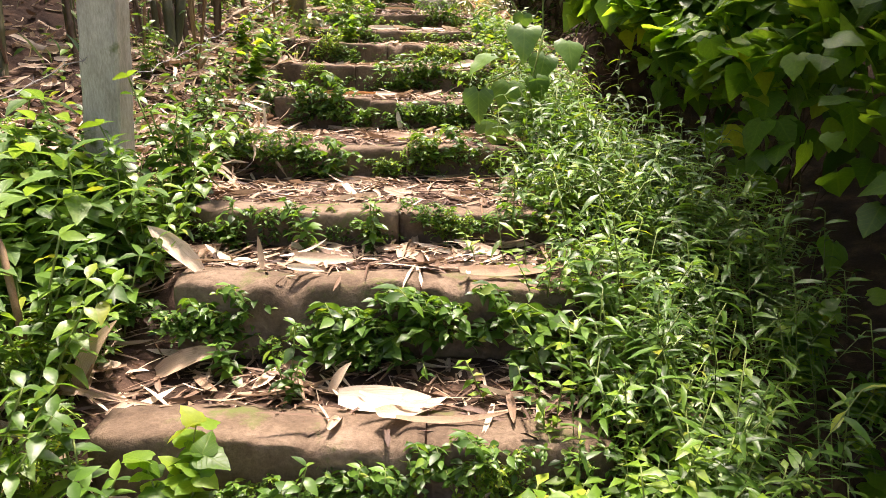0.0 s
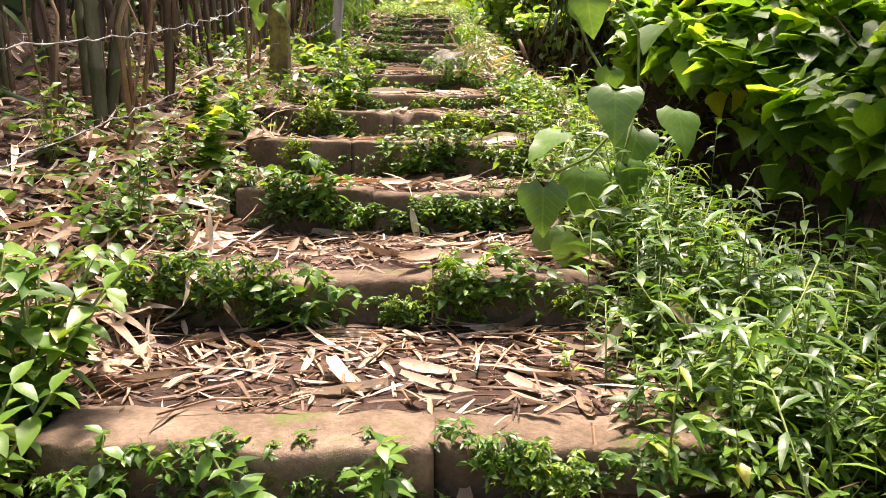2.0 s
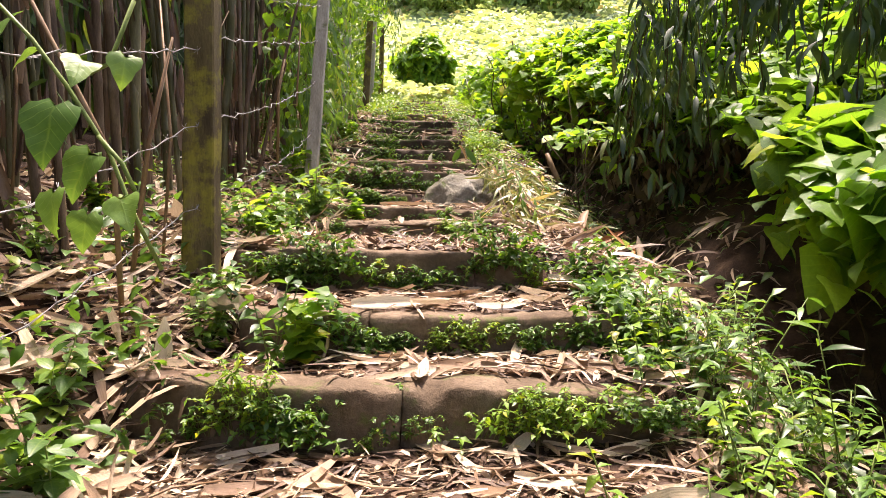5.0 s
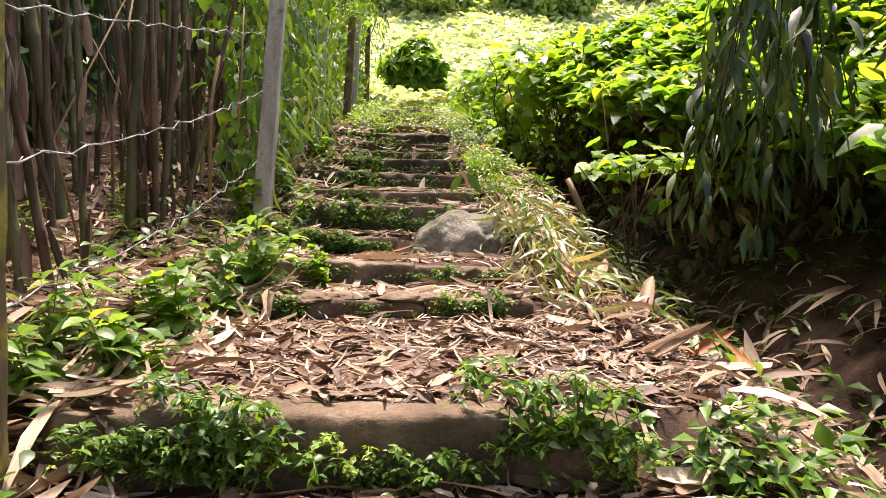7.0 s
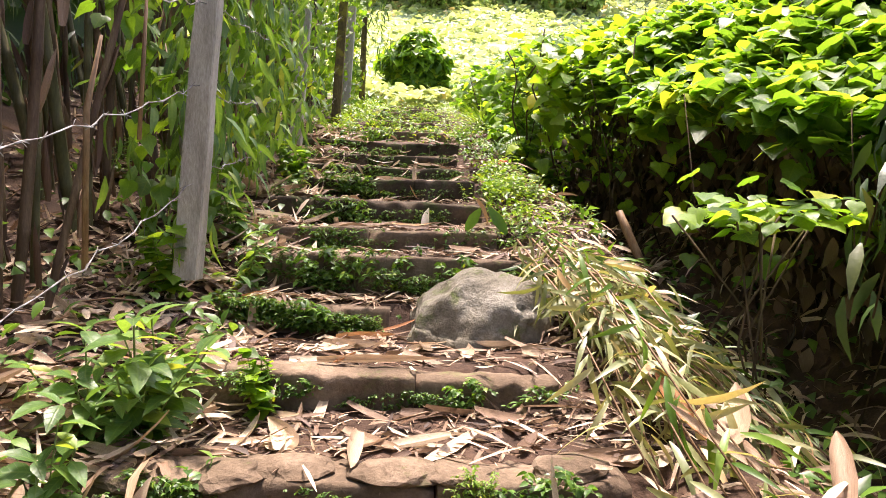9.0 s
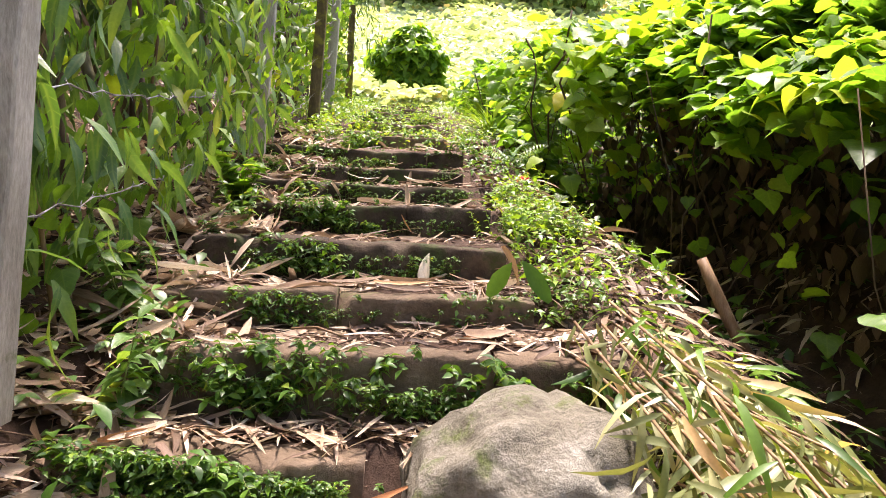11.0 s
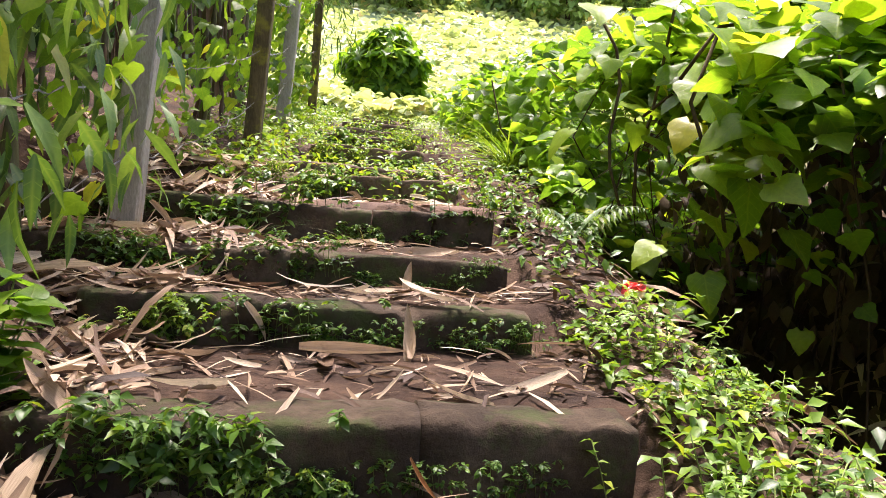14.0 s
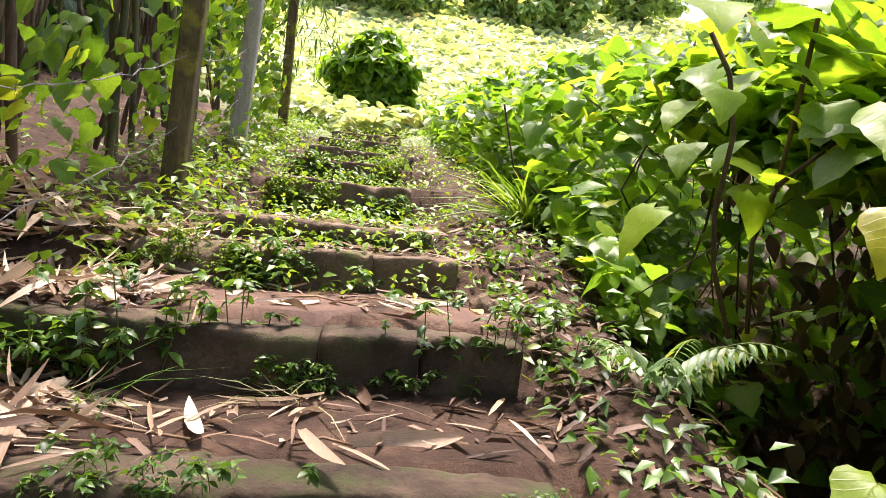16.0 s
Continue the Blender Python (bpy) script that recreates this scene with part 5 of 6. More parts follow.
# creeper over the fence further up
def fence_creeper(n):
    y = 10.4 + 11.5 * rng.random(n)
    c = np.interp(y, [10, 11, 14, 18, 22], [0.6, 1.0, 0.75, 1.0, 0.9])
    z = slope(y) + 0.25 + 2.9 * rng.random(n) ** 0.8
    x = -1.5 - 0.32 * rng.random(n) + 0.16 * wob(y * 2, z * 2) + 0.12 * np.clip(z - slope(y) - 1.6, 0, 2)
    keep = rng.random(n) < c * (0.65 + 0.5 * wob(y * 1.5, z * 3, 1.5))
    p = np.stack([x, y, z], -1)[keep]
    m = len(p)
    return cloud(T_HEART, p, rng.uniform(0.05, 0.115, m), -1.57 + rng.normal(0.6, 0.9, m) + np.pi, rng.normal(-0.85, 0.4, m), rng.normal(0, 0.4, m))


stuff("fence_creeper", cloud_mesh("fence_creeper", fence_creeper(6500), L_HEART), "green creeper leaves hanging over the barbed wire fence", "creeper")
over = hang_leaves(600, lambda n: rng.uniform(-2.0, -1.0, n), lambda n: rng.uniform(13.5, 26, n), lambda n: 5.9 + 1.8 * rng.random(n), 0.16, 0.3)
stuff("bamboo_foliage", cloud_mesh("bamboo_foliage", over, L_BAMBOO), "bamboo leaves drooping above the fence", "bamboo leaves")


# ---- climbing and standing plants with large leaves ----
HEART_MESH = {}


def climber(name, label, mat, stems):
    """A plant with its stems; leaves are added to it one by one."""
    root = new(name)
    root.location = stems[0][0]
    tagged(root, label, "plant")
    o = Vector(stems[0][0])
    for path in stems:
        part("stem", mesh_from("stem", *tube([Vector(p) - o for p in path], 0.0055 if mat is M_VINE else 0.008, 6), mat), root)
    return root


def big_leaf(plant, at, size, yaw, pitch, mat=None):
    """One heart-shaped leaf of a plant, with a short stalk."""
    mat = mat or L_HANG
    key = (int(rng.integers(0, 4)), mat.name)
    if key not in HEART_MESH:
        v, f, u = heart_template(rnd(0.2, 0.55), rnd(0.1, 0.4), rnd(0.7, 1.2))
        v = v + np.stack([np.zeros(len(v)), np.zeros(len(v)), 0.025 * np.sin(v[:, 0] * 9 + key[0]) + 0.02 * np.sin(v[:, 1] * 11)], -1)
        HEART_MESH[key] = mesh_from("leaf", v.tolist(), f, mat, u)
    o = part("leaf", HEART_MESH[key], plant)
    o.matrix_basis = Matrix.Translation(Vector(at) + Vector((0, 0, size * 0.4)) - plant.location) @ pose(0, 0, 0, pitch, rnd(-20, 20), yaw) @ Matrix.Diagonal((size, size, size, 1))


hanging_vine = climber("hanging_vine", "green vine with large heart-shaped leaves hanging beside the steps", M_VINE, [
    [(0.17, 4.20, 2.95), (0.25, 4.20, 2.16), (0.27, 4.20, 1.82), (0.39, 4.20, 1.55), (0.46, 4.20, 1.44), (0.47, 4.20, 1.35)],
    [(0.32, 4.20, 2.95), (0.39, 4.20, 2.08), (0.42, 4.20, 1.82), (0.57, 4.20, 1.61), (0.58, 4.20, 1.39), (0.52, 4.20, 1.28), (0.40, 4.20, 1.15), (0.27, 4.20, 1.09)],
    [(0.27, 4.20, 1.09), (0.25, 4.20, 1.03), (0.36, 4.20, 0.76), (0.31, 4.20, 0.51), (0.29, 4.20, 0.30)],
    [(0.59, 4.22, 1.39), (0.53, 4.22, 1.12), (0.51, 4.22, 0.95), (0.48, 4.22, 0.81)]])
big_leaf(hanging_vine, (0.46, 4.08, 1.32), 0.19, 170, -50)
big_leaf(hanging_vine, (0.72, 4.20, 1.25), 0.18, 200, -40)
big_leaf(hanging_vine, (0.62, 4.32, 1.17), 0.18, 150, -60)
big_leaf(hanging_vine, (0.28, 4.14, 1.17), 0.17, 120, -20)
big_leaf(hanging_vine, (0.39, 4.26, 1.00), 0.21, 190, -65)
big_leaf(hanging_vine, (0.21, 4.08, 0.98), 0.18, 160, -70)
big_leaf(hanging_vine, (0.54, 4.20, 1.05), 0.17, 210, -60)
big_leaf(hanging_vine, (0.56, 4.32, 0.85), 0.17, 180, -75)
big_leaf(hanging_vine, (0.35, 4.14, 0.77), 0.21, 185, -70)
big_leaf(hanging_vine, (0.27, 4.26, 0.80), 0.15, 150, -60)
big_leaf(hanging_vine, (0.27, 4.08, 0.58), 0.13, 170, -75)
big_leaf(hanging_vine, (0.37, 4.20, 1.68), 0.15, 180, -80)
big_leaf(hanging_vine, (0.38, 4.32, 1.81), 0.11, 140, -50)
big_leaf(hanging_vine, (0.45, 4.14, 1.43), 0.11, 190, -80)
tall_plant = climber("tall_leafy_plant", "tall big-leaved green plant with holed leaves beside the steps", M_BARK, [
    [(0.70, 14.70, 3.23), (0.63, 14.70, 3.45), (0.62, 14.70, 3.61), (0.66, 14.70, 3.86), (0.63, 14.70, 4.04), (0.56, 14.70, 4.16)],
    [(0.79, 14.75, 3.24), (0.78, 14.75, 3.53), (0.85, 14.75, 3.72), (0.89, 14.75, 3.95), (0.93, 14.75, 4.21), (0.96, 14.75, 4.42)],
    [(0.75, 14.60, 3.70), (0.93, 14.60, 3.85), (1.09, 14.60, 3.73)]])
big_leaf(tall_plant, (0.49, 14.58, 4.12), 0.20, 170, -20, L_SUNNY)
big_leaf(tall_plant, (0.76, 14.70, 4.13), 0.19, 200, 10, L_SUNNY)
big_leaf(tall_plant, (0.60, 14.82, 4.02), 0.16, 140, -15, L_SUNNY)
big_leaf(tall_plant, (0.58, 14.64, 3.93), 0.13, 170, -40, L_SUNNY)
big_leaf(tall_plant, (0.53, 14.76, 3.90), 0.13, 120, -30, L_SUNNY)
big_leaf(tall_plant, (0.38, 14.58, 3.54), 0.17, 100, -35, L_SUNNY)
big_leaf(tall_plant, (0.65, 14.70, 4.24), 0.17, 180, 20, L_SUNNY)
big_leaf(tall_plant, (1.05, 14.82, 4.24), 0.20, 200, -20, L_SUNNY)
big_leaf(tall_plant, (1.01, 14.64, 4.10), 0.18, 220, -30, L_SUNNY)
big_leaf(tall_plant, (1.00, 14.76, 3.73), 0.17, 200, -50, L_SUNNY)
big_leaf(tall_plant, (0.87, 14.58, 3.89), 0.15, 160, -40, L_SUNNY)
big_leaf(tall_plant, (0.84, 14.70, 3.87), 0.13, 240, -40, L_SUNNY)
big_leaf(tall_plant, (0.74, 14.82, 3.80), 0.13, 100, -30, L_SUNNY)
big_leaf(tall_plant, (1.00, 14.64, 3.79), 0.18, 190, -45, L_SUNNY)
big_leaf(tall_plant, (0.78, 14.76, 3.63), 0.13, 180, -60, L_SUNNY)
big_leaf(tall_plant, (0.46, 14.58, 3.75), 0.12, 130, -30, L_SUNNY)
big_leaf(tall_plant, (1.13, 14.70, 3.57), 0.15, 200, -50, L_SUNNY)
big_leaf(tall_plant, (0.93, 14.82, 4.28), 0.17, 160, -10, L_SUNNY)
big_leaf(tall_plant, (0.78, 14.64, 4.01), 0.15, 210, -20, L_SUNNY)
bank_plant = climber("branching_plant", "green branching plant with drooping broad leaves on the bank", M_VINE, [
    [(-1.00, 5.60, 1.78), (-1.06, 5.60, 1.91), (-1.11, 5.60, 2.05), (-1.20, 5.60, 2.20), (-1.27, 5.60, 2.30), (-1.38, 5.60, 2.42)],
    [(-1.21, 5.62, 2.20), (-1.11, 5.62, 2.25), (-1.05, 5.62, 2.39)],
    [(-1.11, 5.55, 2.08), (-1.06, 5.55, 2.02), (-1.03, 5.55, 1.95)]])
big_leaf(bank_plant, (-1.16, 5.48, 2.08), 0.13, 170, -60)
big_leaf(bank_plant, (-1.16, 5.60, 2.22), 0.08, 200, -30)
big_leaf(bank_plant, (-1.33, 5.72, 2.27), 0.07, 120, -30)
big_leaf(bank_plant, (-1.06, 5.54, 1.91), 0.08, 190, -40)
big_leaf(bank_plant, (-1.19, 5.66, 1.87), 0.09, 170, -70)
big_leaf(bank_plant, (-1.17, 5.48, 1.92), 0.09, 150, -60)
big_leaf(bank_plant, (-1.15, 5.60, 2.00), 0.11, 160, -55)
big_leaf(bank_plant, (-1.37, 5.72, 2.34), 0.10, 140, -40)
big_leaf(bank_plant, (-1.04, 5.54, 2.22), 0.07, 200, -60)


side_plant = climber("tall_leafy_plant", "tall green plant with broad translucent leaves over the dark hollow", M_BARK, [
    [(0.94, 14.00, 2.90), (0.87, 14.00, 3.25), (0.71, 14.00, 3.67), (0.81, 14.00, 3.96)],
    [(0.66, 14.00, 3.76), (0.81, 14.00, 3.98), (1.07, 14.00, 4.03)]])
big_leaf(side_plant, (0.71, 13.86, 3.82), 0.26, 200, -25, L_SUNNY)
big_leaf(side_plant, (0.94, 14.00, 3.93), 0.20, 160, -15, L_SUNNY)
big_leaf(side_plant, (0.78, 14.14, 3.55), 0.16, 140, -40, L_SUNNY)
big_leaf(side_plant, (0.77, 13.93, 3.35), 0.17, 180, -30, L_SUNNY)
big_leaf(side_plant, (0.86, 14.07, 3.14), 0.18, 190, -25, L_SUNNY)
big_leaf(side_plant, (0.54, 13.86, 3.04), 0.13, 120, -20, L_SUNNY)
big_leaf(side_plant, (0.84, 14.00, 3.60), 0.20, 200, -45, L_SUNNY)
big_leaf(side_plant, (1.12, 14.14, 3.74), 0.23, 210, -35, L_SUNNY)
big_leaf(side_plant, (1.05, 13.93, 3.44), 0.20, 220, -40, L_SUNNY)
big_leaf(side_plant, (0.75, 14.07, 3.70), 0.15, 150, -40, L_SUNNY)
big_leaf(side_plant, (0.89, 13.86, 3.27), 0.20, 190, -60, L_SUNNY)
big_leaf(side_plant, (0.81, 14.00, 2.91), 0.15, 170, -60, L_SUNNY)
big_leaf(side_plant, (0.79, 14.14, 2.78), 0.12, 140, -20, L_SUNNY)
big_leaf(side_plant, (1.12, 13.93, 3.10), 0.16, 200, -40, L_SUNNY)
big_leaf(side_plant, (1.06, 14.07, 3.49), 0.16, 170, -50, L_SUNNY)


# fern fronds in the hollow
def fern(loc, n, size, label):
    root = new("fern")
    root.location = loc
    tagged(root, label, "fern")
    for k in range(n):
        a = math.pi * 0.5 + (k - n / 2 + 0.5) * 5.2 / n + math.pi
        P, S, Y, PI = [], [], [], []
        pts = []
        L = size * rnd(0.8, 1.15)
        for i in range(13):
            q = i / 12
            r, z = L * q * 0.85, L * (1.15 * q - 0.75 * q * q)
            pts.append((math.cos(a) * r, math.sin(a) * r, z))
            if i > 1:
                for sd in (-1, 1):
                    P.append(pts[-1])
                    S.append(L * 0.34 * (1 - q) ** 0.7 + 0.008)
                    Y.append(a - math.pi / 2 + sd * 1.15)
                    PI.append(-0.25)
        f = part("frond", cloud_mesh("frond", cloud(T_WEEDL, np.array(P), S, Y, PI, np.zeros(len(P))), L_FERN), root)
        part("rachis", mesh_from("rachis", *tube(pts, 0.0022, 4), M_VINE), f)


fern((0.45, 14.62, float(ground_z(0.45, 14.62))), 8, 0.36, "pale green fern growing on the bank of the hollow")
fern((0.84, 14.25, float(ground_z(0.84, 14.25))), 7, 0.3, "small shaded fern growing in the hollow")

# broken branch
bp = [(1.02, 12.1, 2.5), (1.07, 12.06, 2.36), (1.14, 12.0, 2.18), (1.27, 11.88, 1.9)]
branch = new("broken_branch", mesh_from("broken_branch", *tube(bp, [0.026, 0.032, 0.03, 0.034], 9), M_CULM_DRY))
tagged(branch, "splintered orange-brown branch stump leaning from the slope", "branch")


# heap of cut bamboo branches right of the boulder
def cut_branch(k):
    top = Vector((0.22 + rnd(-0.1, 0.25), 10.85 + rnd(-0.25, 0.35), 0))
    end = Vector((0.4 + rnd(-0.2, 1.0), 9.2 + rnd(-0.6, 0.9), 0))
    top.z = float(surface_z(top.x, top.y)) + rnd(0.05, 0.24)
    end.z = float(surface_z(end.x, end.y)) + rnd(0.02, 0.1)
    mid = top.lerp(end, 0.45) + Vector((rnd(-0.05, 0.1), 0, rnd(0.02, 0.12)))
    mid.z = max(mid.z, float(surface_z(mid.x, mid.y)) + 0.06)
    root = new("cut_bamboo_branch")
    root.location = top
    tagged(root, "wilted cut bamboo branch with pale leaves beside the boulder", "branch", "cut bamboo branches")
    part("stem", mesh_from("stem", *tube([(0, 0, 0), mid - top, end - top], [0.0055, 0.0045, 0.003], 5), M_CULM_DRY), root)
    n = 34
    q = rng.random(n)
    P = np.array([tuple((Vector((0, 0, 0)).lerp(mid - top, u * 2) if u < 0.5 else (mid - top).lerp(end - top, u * 2 - 1)) + Vector((rng.normal() * 0.05, 0, rng.normal() * 0.025 + 0.01))) for u in q])
    yaw = math.atan2(-(end.x - top.x), end.y - top.y)
    lv = cloud(T_LANCE, P, rng.uniform(0.1, 0.24, n), yaw + rng.normal(0, 1.0, n), rng.normal(-0.25, 0.4, n), rng.normal(0, 0.8, n))
    tagged(part("foliage", cloud_mesh("foliage", lv, L_PALE if k % 5 else L_GRASS), root), kind="stuff")


for k in range(28):
    cut_branch(k)


# bamboo spray hanging above the hollow
def spray(x, y, z, n, label):
    root = new("bamboo_spray")
    root.location = (x, y, z)
    tagged(root, label, "bamboo branch", "hanging bamboo sprays")
    st, P = [], []
    for k in range(7):
        dx, dy, dz = rnd(-0.45, 0.45), rnd(-0.35, 0.35), -rnd(0.5, 1.25)
        st.append(([(0, 0, 1.2), (dx * 0.4, dy * 0.4, 0.3), (dx, dy, dz)], 0.004))
        for i in range(n // 7):
            q = rng.random() ** 0.7
            P.append((dx * (0.4 + 0.6 * q) + rng.normal() * 0.05, dy * (0.4 + 0.6 * q) + rng.normal() * 0.05, 0.3 + (dz - 0.3) * q))
    m = len(P)
    tagged(part("stem", mesh_from("stem", *tubes(st, 5), M_BARK), root), kind="stuff")
    # spray leaves use the bamboo green with shade mixed in
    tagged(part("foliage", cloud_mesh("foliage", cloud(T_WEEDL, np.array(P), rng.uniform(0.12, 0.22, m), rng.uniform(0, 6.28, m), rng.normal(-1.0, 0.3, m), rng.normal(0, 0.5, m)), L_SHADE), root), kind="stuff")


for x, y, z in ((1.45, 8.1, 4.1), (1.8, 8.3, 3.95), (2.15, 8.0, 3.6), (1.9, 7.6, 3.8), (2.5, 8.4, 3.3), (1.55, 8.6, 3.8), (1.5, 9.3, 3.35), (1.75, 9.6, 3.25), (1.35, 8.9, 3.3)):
    spray(x, y, z, 185, "drooping bamboo leaves over the creeper, shade put into their dark colour")


# bright creeper clump in front of the hollow, and a grass tuft
clump = cloud(T_HEART, np.stack([rng.normal(1.02, 0.16, 90), rng.normal(10.1, 0.2, 90), 2.52 + rng.normal(0, 0.05, 90)], -1), rng.uniform(0.07, 0.125, 90), np.pi + rng.normal(0, 1.0, 90), rng.normal(-0.1, 0.3, 90), rng.normal(0, 0.3, 90))
clump_root = new("creeper_clump")
clump_root.location = (0.98, 10.0, float(ground_z(0.98, 10.0)))
tagged(clump_root, "bright green creeper clump in front of the dark hollow", "creeper")
clump_stems = [([(rng.normal() * 0.05, rng.normal() * 0.05, -0.02), (rng.normal() * 0.1, rng.normal() * 0.1, 0.35), (rng.normal() * 0.18, rng.normal() * 0.18, 0.85)], 0.005) for k in range(9)]
tagged(part("stem", mesh_from("stem", *tubes(clump_stems, 5), M_BARK), clump_root), kind="stuff")
fo = part("foliage", cloud_mesh("foliage", clump, L_HEART), clump_root)
fo.matrix_basis = Matrix.Translation(-clump_root.location)
tagged(fo, kind="stuff")


def grass_tuft(x, y, n, size, mat, label):
    root = new("grass_tuft")
    root.location = (x, y, float(surface_z(x, y)) - 0.01)
    tagged(root, label, "grass", "grass tufts")
    p = np.stack([rng.normal(0, 0.04, n), rng.normal(0, 0.04, n), np.zeros(n)], -1)
    tagged(part("blade", cloud_mesh("blade", cloud(T_BLADE, p, rng.uniform(0.6, 1.2, n) * size, rng.uniform(0, 6.28, n), rng.uniform(0.7, 1.4, n), rng.normal(0, 0.3, n)), mat), root), kind="stuff")


grass_tuft(0.54, 16.8, 150, 0.6, L_HERB, "tall arching bright green grass tuft beside the steps")
grass_tuft(-1.1, 14.5, 16, 0.24, L_WEED, "narrow-bladed grass tuft at the foot of the step")
grass_tuft(-0.62, 14.55, 14, 0.2, L_PALE, "pale narrow grass tuft at the foot of the step")
for k in range(14):
    grass_tuft(0.5 + abs(rng.normal()) * 0.5, rnd(0.8, 6.0), 14, rnd(0.25, 0.4), L_GRASS, "green grass tuft among the weeds")

# broad fallen green leaves by the step
def flat_leaf(a, b, w, mat, label):
    a, b = Vector(a), Vector(b)
    d = b - a
    y = d.normalized()
    x = y.cross(Vector((0, -0.8, 0.6))).normalized()
    v, f, u = strip_template([(0, 0.3), (0.2, 0.8), (0.5, 1.0), (0.8, 0.6), (1, 0.03)], fold=0.1, droop=0.08, cols=5)
    ob = new("fallen_leaf", mesh_from("fallen_leaf", (v * np.array([w, d.length, w])).tolist(), f, mat, u))
    ob.matrix_world = Matrix.Translation(a) @ Matrix((x, y, x.cross(y))).transposed().to_4x4()
    tagged(ob, label, "leaf")


flat_leaf((-0.1, 11.5, 2.38), (-0.01, 11.48, 2.52), 0.035, L_WEED, "broad green leaf fallen on the step")
flat_leaf((0.15, 11.5, 2.36), (0.03, 11.48, 2.53), 0.04, L_WEED, "broad green leaf fallen on the step")


# dry sticks and strips by the fence
def stick(points, r, label):
    ob = new("dry_stick", mesh_from("dry_stick", *tube(points, [r] * (len(points) - 1) + [r * 0.5], 7), M_CULM_DRY))
    tagged(ob, label, "stick", "dry sticks")


stick([(-1.62, 6.9, 1.62), (-1.53, 6.9, 2.19), (-1.42, 6.9, 2.61)], 0.011, "thin dry bamboo stick leaning on the fence")
stick([(-1.51, 10.1, 2.78), (-1.49, 10.1, 3.06), (-1.46, 10.1, 3.48)], 0.009, "dry bamboo strip hanging from the fence wire")
stick([(-1.64, 9.9, 2.28), (-1.62, 9.9, 2.87), (-1.56, 9.9, 3.14)], 0.012, "dry bamboo stick leaning on the fence wire")
stick([(-1.3, 2.0, 0.35), (-1.42, 2.15, 0.62), (-1.62, 2.3, 0.95)], 0.012, "reddish brown dry stick among the weeds")
for k in range(16):
    x, y = -1.5 - rnd(0, 1.2), rnd(4.5, 13.0)
    g = float(ground_z(x, y))
    stick([(x, y, g), (x + rnd(-0.15, 0.15), y + rnd(-0.1, 0.1), g + 0.6), (x + rnd(-0.4, 0.4), y + rnd(-0.3, 0.3), g + rnd(1.0, 1.8))], rnd(0.006, 0.014), "thin dry bamboo stick standing in the grove")


# foliage that roofs the ditch, added out of view to darken it, and the hollow
def ditch_shade_leaves(n):
    y = rng.uniform(-3.0, 5.4, n)
    x = np.where(y < 2.6, 1.0, 1.25) + 4.0 * rng.random(n)
    z = slope(y) + 1.7 + 2.0 * rng.random(n)
    return cloud(T_LANCE, np.stack([x, y, z], -1), rng.uniform(0.24, 0.4, n), rng.uniform(0, 6.28, n), rng.normal(-0.5, 0.4, n), rng.normal(0, 0.5, n))


# blocks sun and sky above the ditch; stays above the picture
stuff("bamboo_foliage", cloud_mesh("bamboo_foliage", ditch_shade_leaves(17000), L_BAMBOO), "unseen bamboo leaves added overhead to shade the ditch", "bamboo leaves")


def hollow_roof(n):
    y = rng.uniform(13.6, 15.6, n)
    x = 0.88 + 1.4 * rng.random(n) + 0.15 * wob(y * 3, y)
    z = slope(y) + 0.42 + (0.7 + 0.15 * wob(x * 3, y * 3)) * rng.random(n) ** 0.7 + 0.2 * np.clip(x - 0.8, 0, 1)
    return cloud(T_HEART, np.stack([x, y, z], -1), rng.uniform(0.09, 0.2, n), np.pi + rng.normal(0, 1.3, n), rng.normal(-0.2, 0.4, n), rng.normal(0, 0.4, n))


def bank_creeper(n):
    y = rng.uniform(15.2, 20.0, n)
    x = 0.5 + 0.05 * (y - 15.2) + 2.2 * rng.random(n) ** 1.3
    z = ground_z(x, y) + 0.05 + (0.25 + 0.35 * np.clip((x - 0.5) / 0.8, 0, 1)) * (1 + 0.5 * wob(x * 3, y * 3)) * rng.random(n) ** 0.7
    return cloud(T_HEART, np.stack([x, y, z], -1), rng.uniform(0.07, 0.15, n), np.pi + rng.normal(0, 1.2, n), rng.normal(-0.25, 0.4, n), rng.normal(0, 0.4, n))


stuff("creeper_bank", cloud_mesh("creeper_bank", bank_creeper(2600), L_HEART), "low green creeper covering the bank beside the upper steps", "creeper")
stuff("creeper_hedge", cloud_mesh("creeper_hedge", hollow_roof(700), L_SUNNY), "sunlit broad creeper leaves spreading over the hollow", "creeper")
for k in range(34):
    put(GRASSY[2], rnd(0.9, 1.8), rnd(2.7, 4.0), rnd(0.8, 1.2))


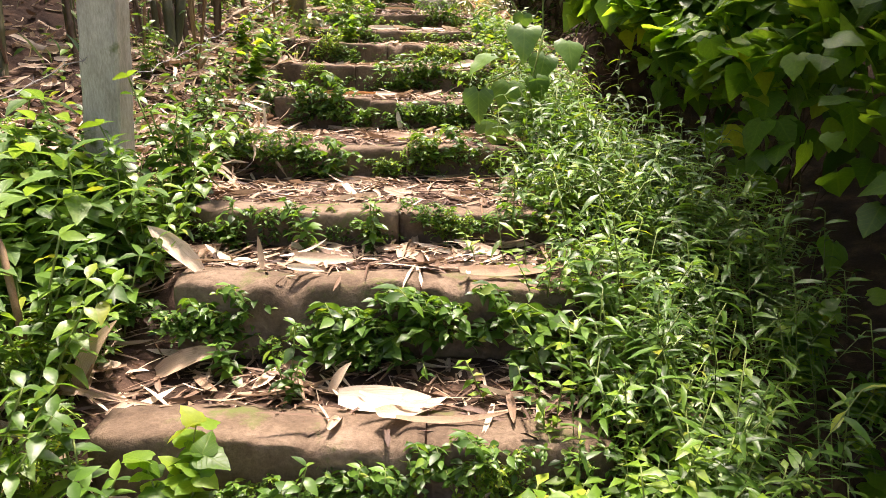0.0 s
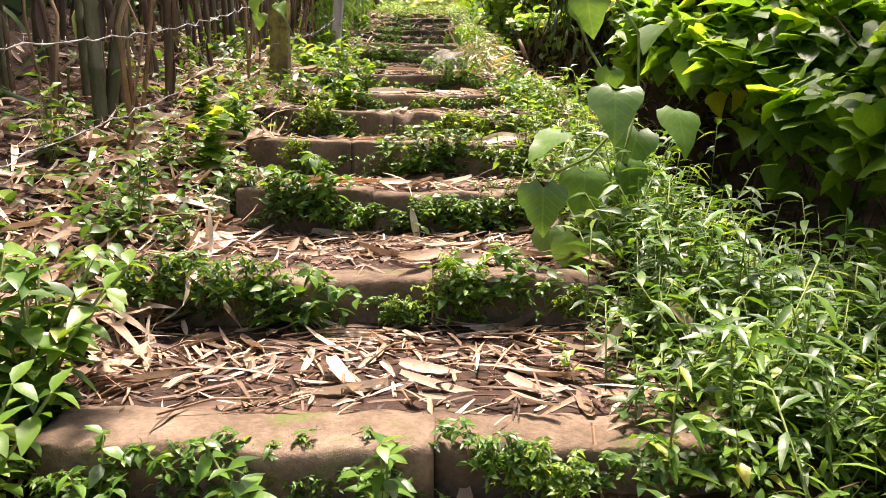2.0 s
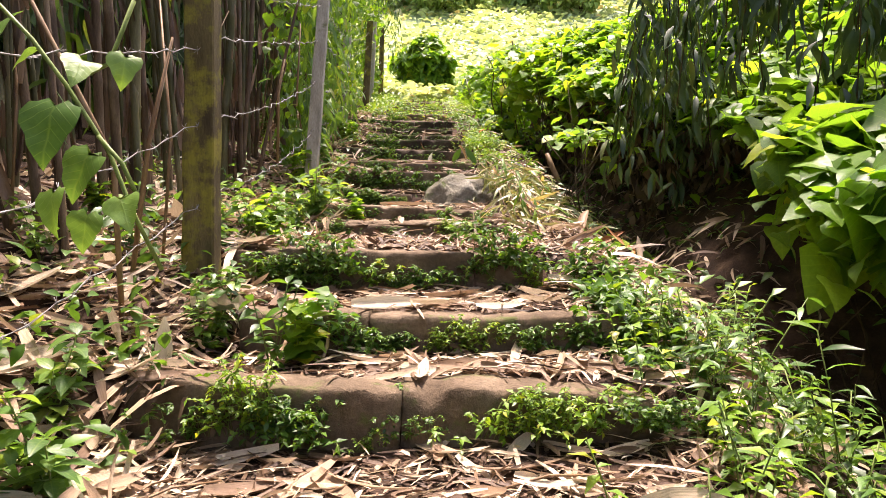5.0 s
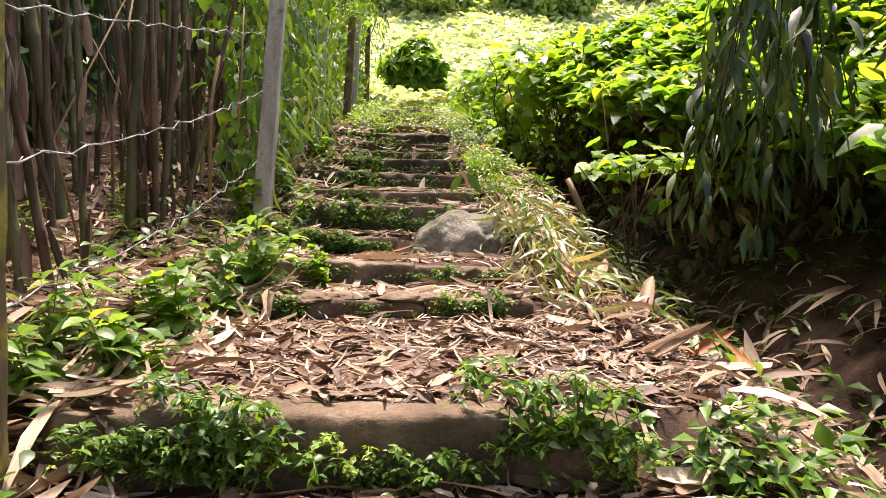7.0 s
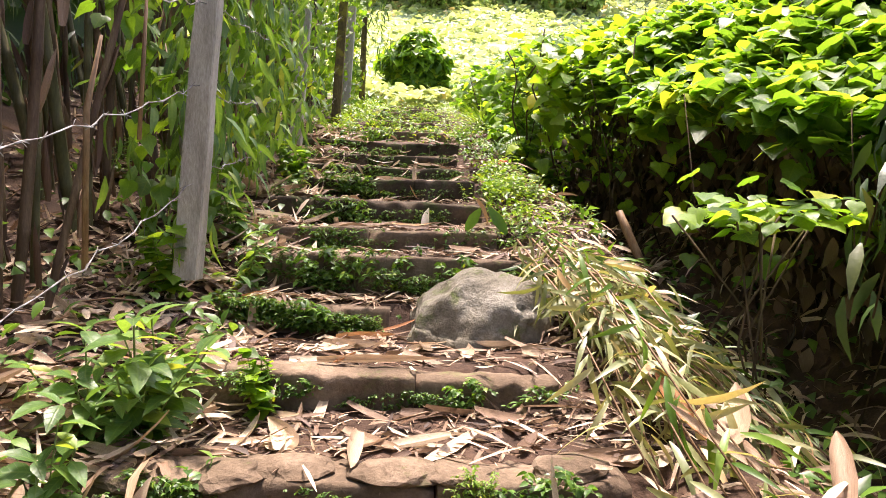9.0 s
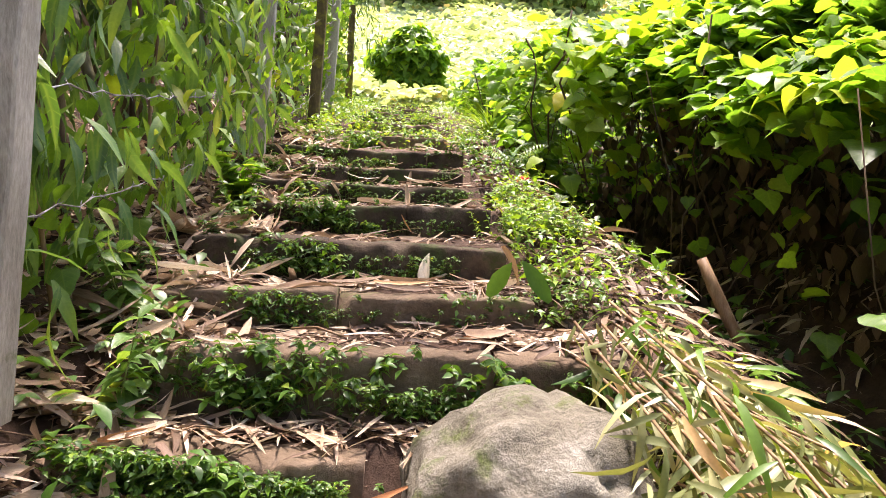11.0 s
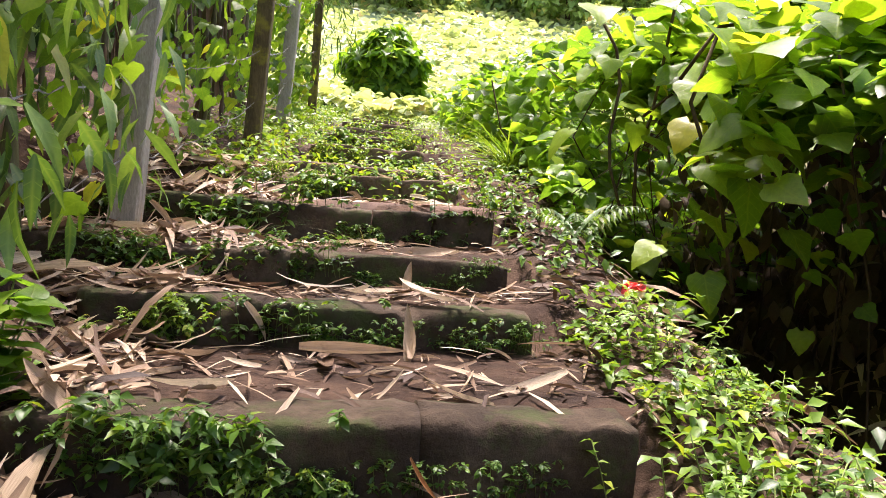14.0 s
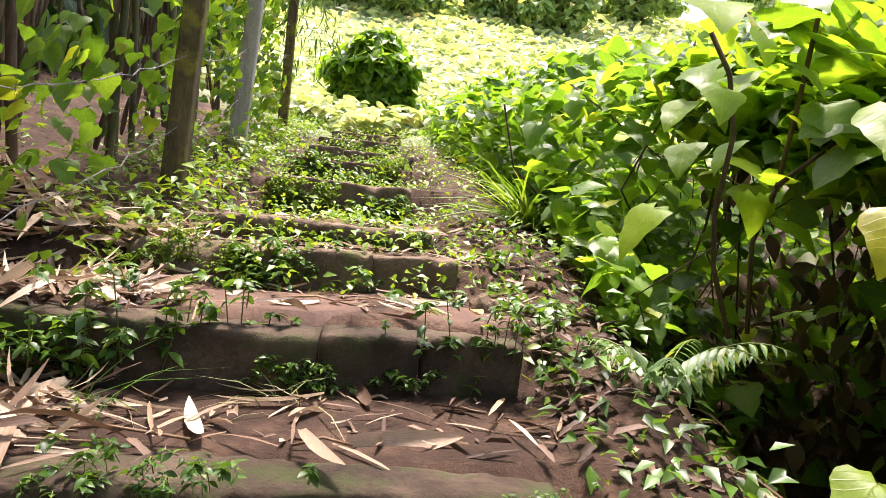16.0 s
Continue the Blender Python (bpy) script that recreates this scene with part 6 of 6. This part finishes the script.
# bamboo canopy over the shaded flight
def canopy(n):
    y = rng.uniform(12.0, 15.6, n)
    x = rng.uniform(-1.2, 0.3, n)
    z = slope(y) + 3.6 + 2.0 * rng.random(n)
    return cloud(T_LANCE, np.stack([x, y, z], -1), rng.uniform(0.24, 0.4, n), rng.uniform(0, 6.28, n), rng.normal(-0.5, 0.4, n), rng.normal(0, 0.5, n))


stuff("bamboo_foliage", cloud_mesh("bamboo_foliage", canopy(600), L_BAMBOO), "bamboo leaves arching over the shaded steps", "bamboo leaves")

# long drooping leaves by the fence
def fence_fronds(n):
    y = rng.uniform(10.6, 14.2, n)
    z = slope(y) + 0.35 + 1.6 * rng.random(n)
    x = -1.42 - 0.4 * rng.random(n) + 0.1 * rng.normal(size=n)
    return cloud(T_WEEDL, np.stack([x, y, z], -1), rng.uniform(0.1, 0.22, n), rng.uniform(0, 6.28, n), rng.normal(-0.9, 0.35, n), rng.normal(0, 0.5, n))


stuff("fence_creeper", cloud_mesh("fence_creeper", fence_fronds(1050), L_BANK), "long narrow green leaves drooping through the fence", "creeper")

# discarded packet in the weeds
M_PACK, pnt, pb = graph("printed_packet")
pb.inputs["Roughness"].default_value = 0.35
pv = noise_tex(pnt, texco(pnt, 1.0), 14.0, 1.0)
pnt.links.new(ramp(pnt, [(0.42, (0.6, 0.02, 0.015)), (0.5, (0.6, 0.03, 0.02)), (0.52, (0.75, 0.42, 0.03)), (0.64, (0.8, 0.7, 0.5))], pv), pb.inputs["Base Color"])
pk_v, pk_f = [], []
for i in range(8):
    for j in range(6):
        pk_v.append((0.11 * i / 7 - 0.055, 0.08 * j / 5 - 0.04, 0.018 * noise.noise(Vector((i * 0.8, j * 0.8, 9))) + 0.01 * math.sin(j / 5 * math.pi)))
for i in range(7):
    for j in range(5):
        q = i * 6 + j
        pk_f.append((q, q + 6, q + 7, q + 1))
packet = new("snack_packet", mesh_from("snack_packet", pk_v, pk_f, M_PACK, smooth=False))
packet.matrix_world = pose(0.4, 13.7, float(surface_z(0.4, 13.7)) + 0.07, 50, 8, -20) @ Matrix.Diagonal((0.75, 0.75, 0.75, 1))
tagged(packet, "crumpled red and yellow snack packet lying in the weeds", "litter")
#END
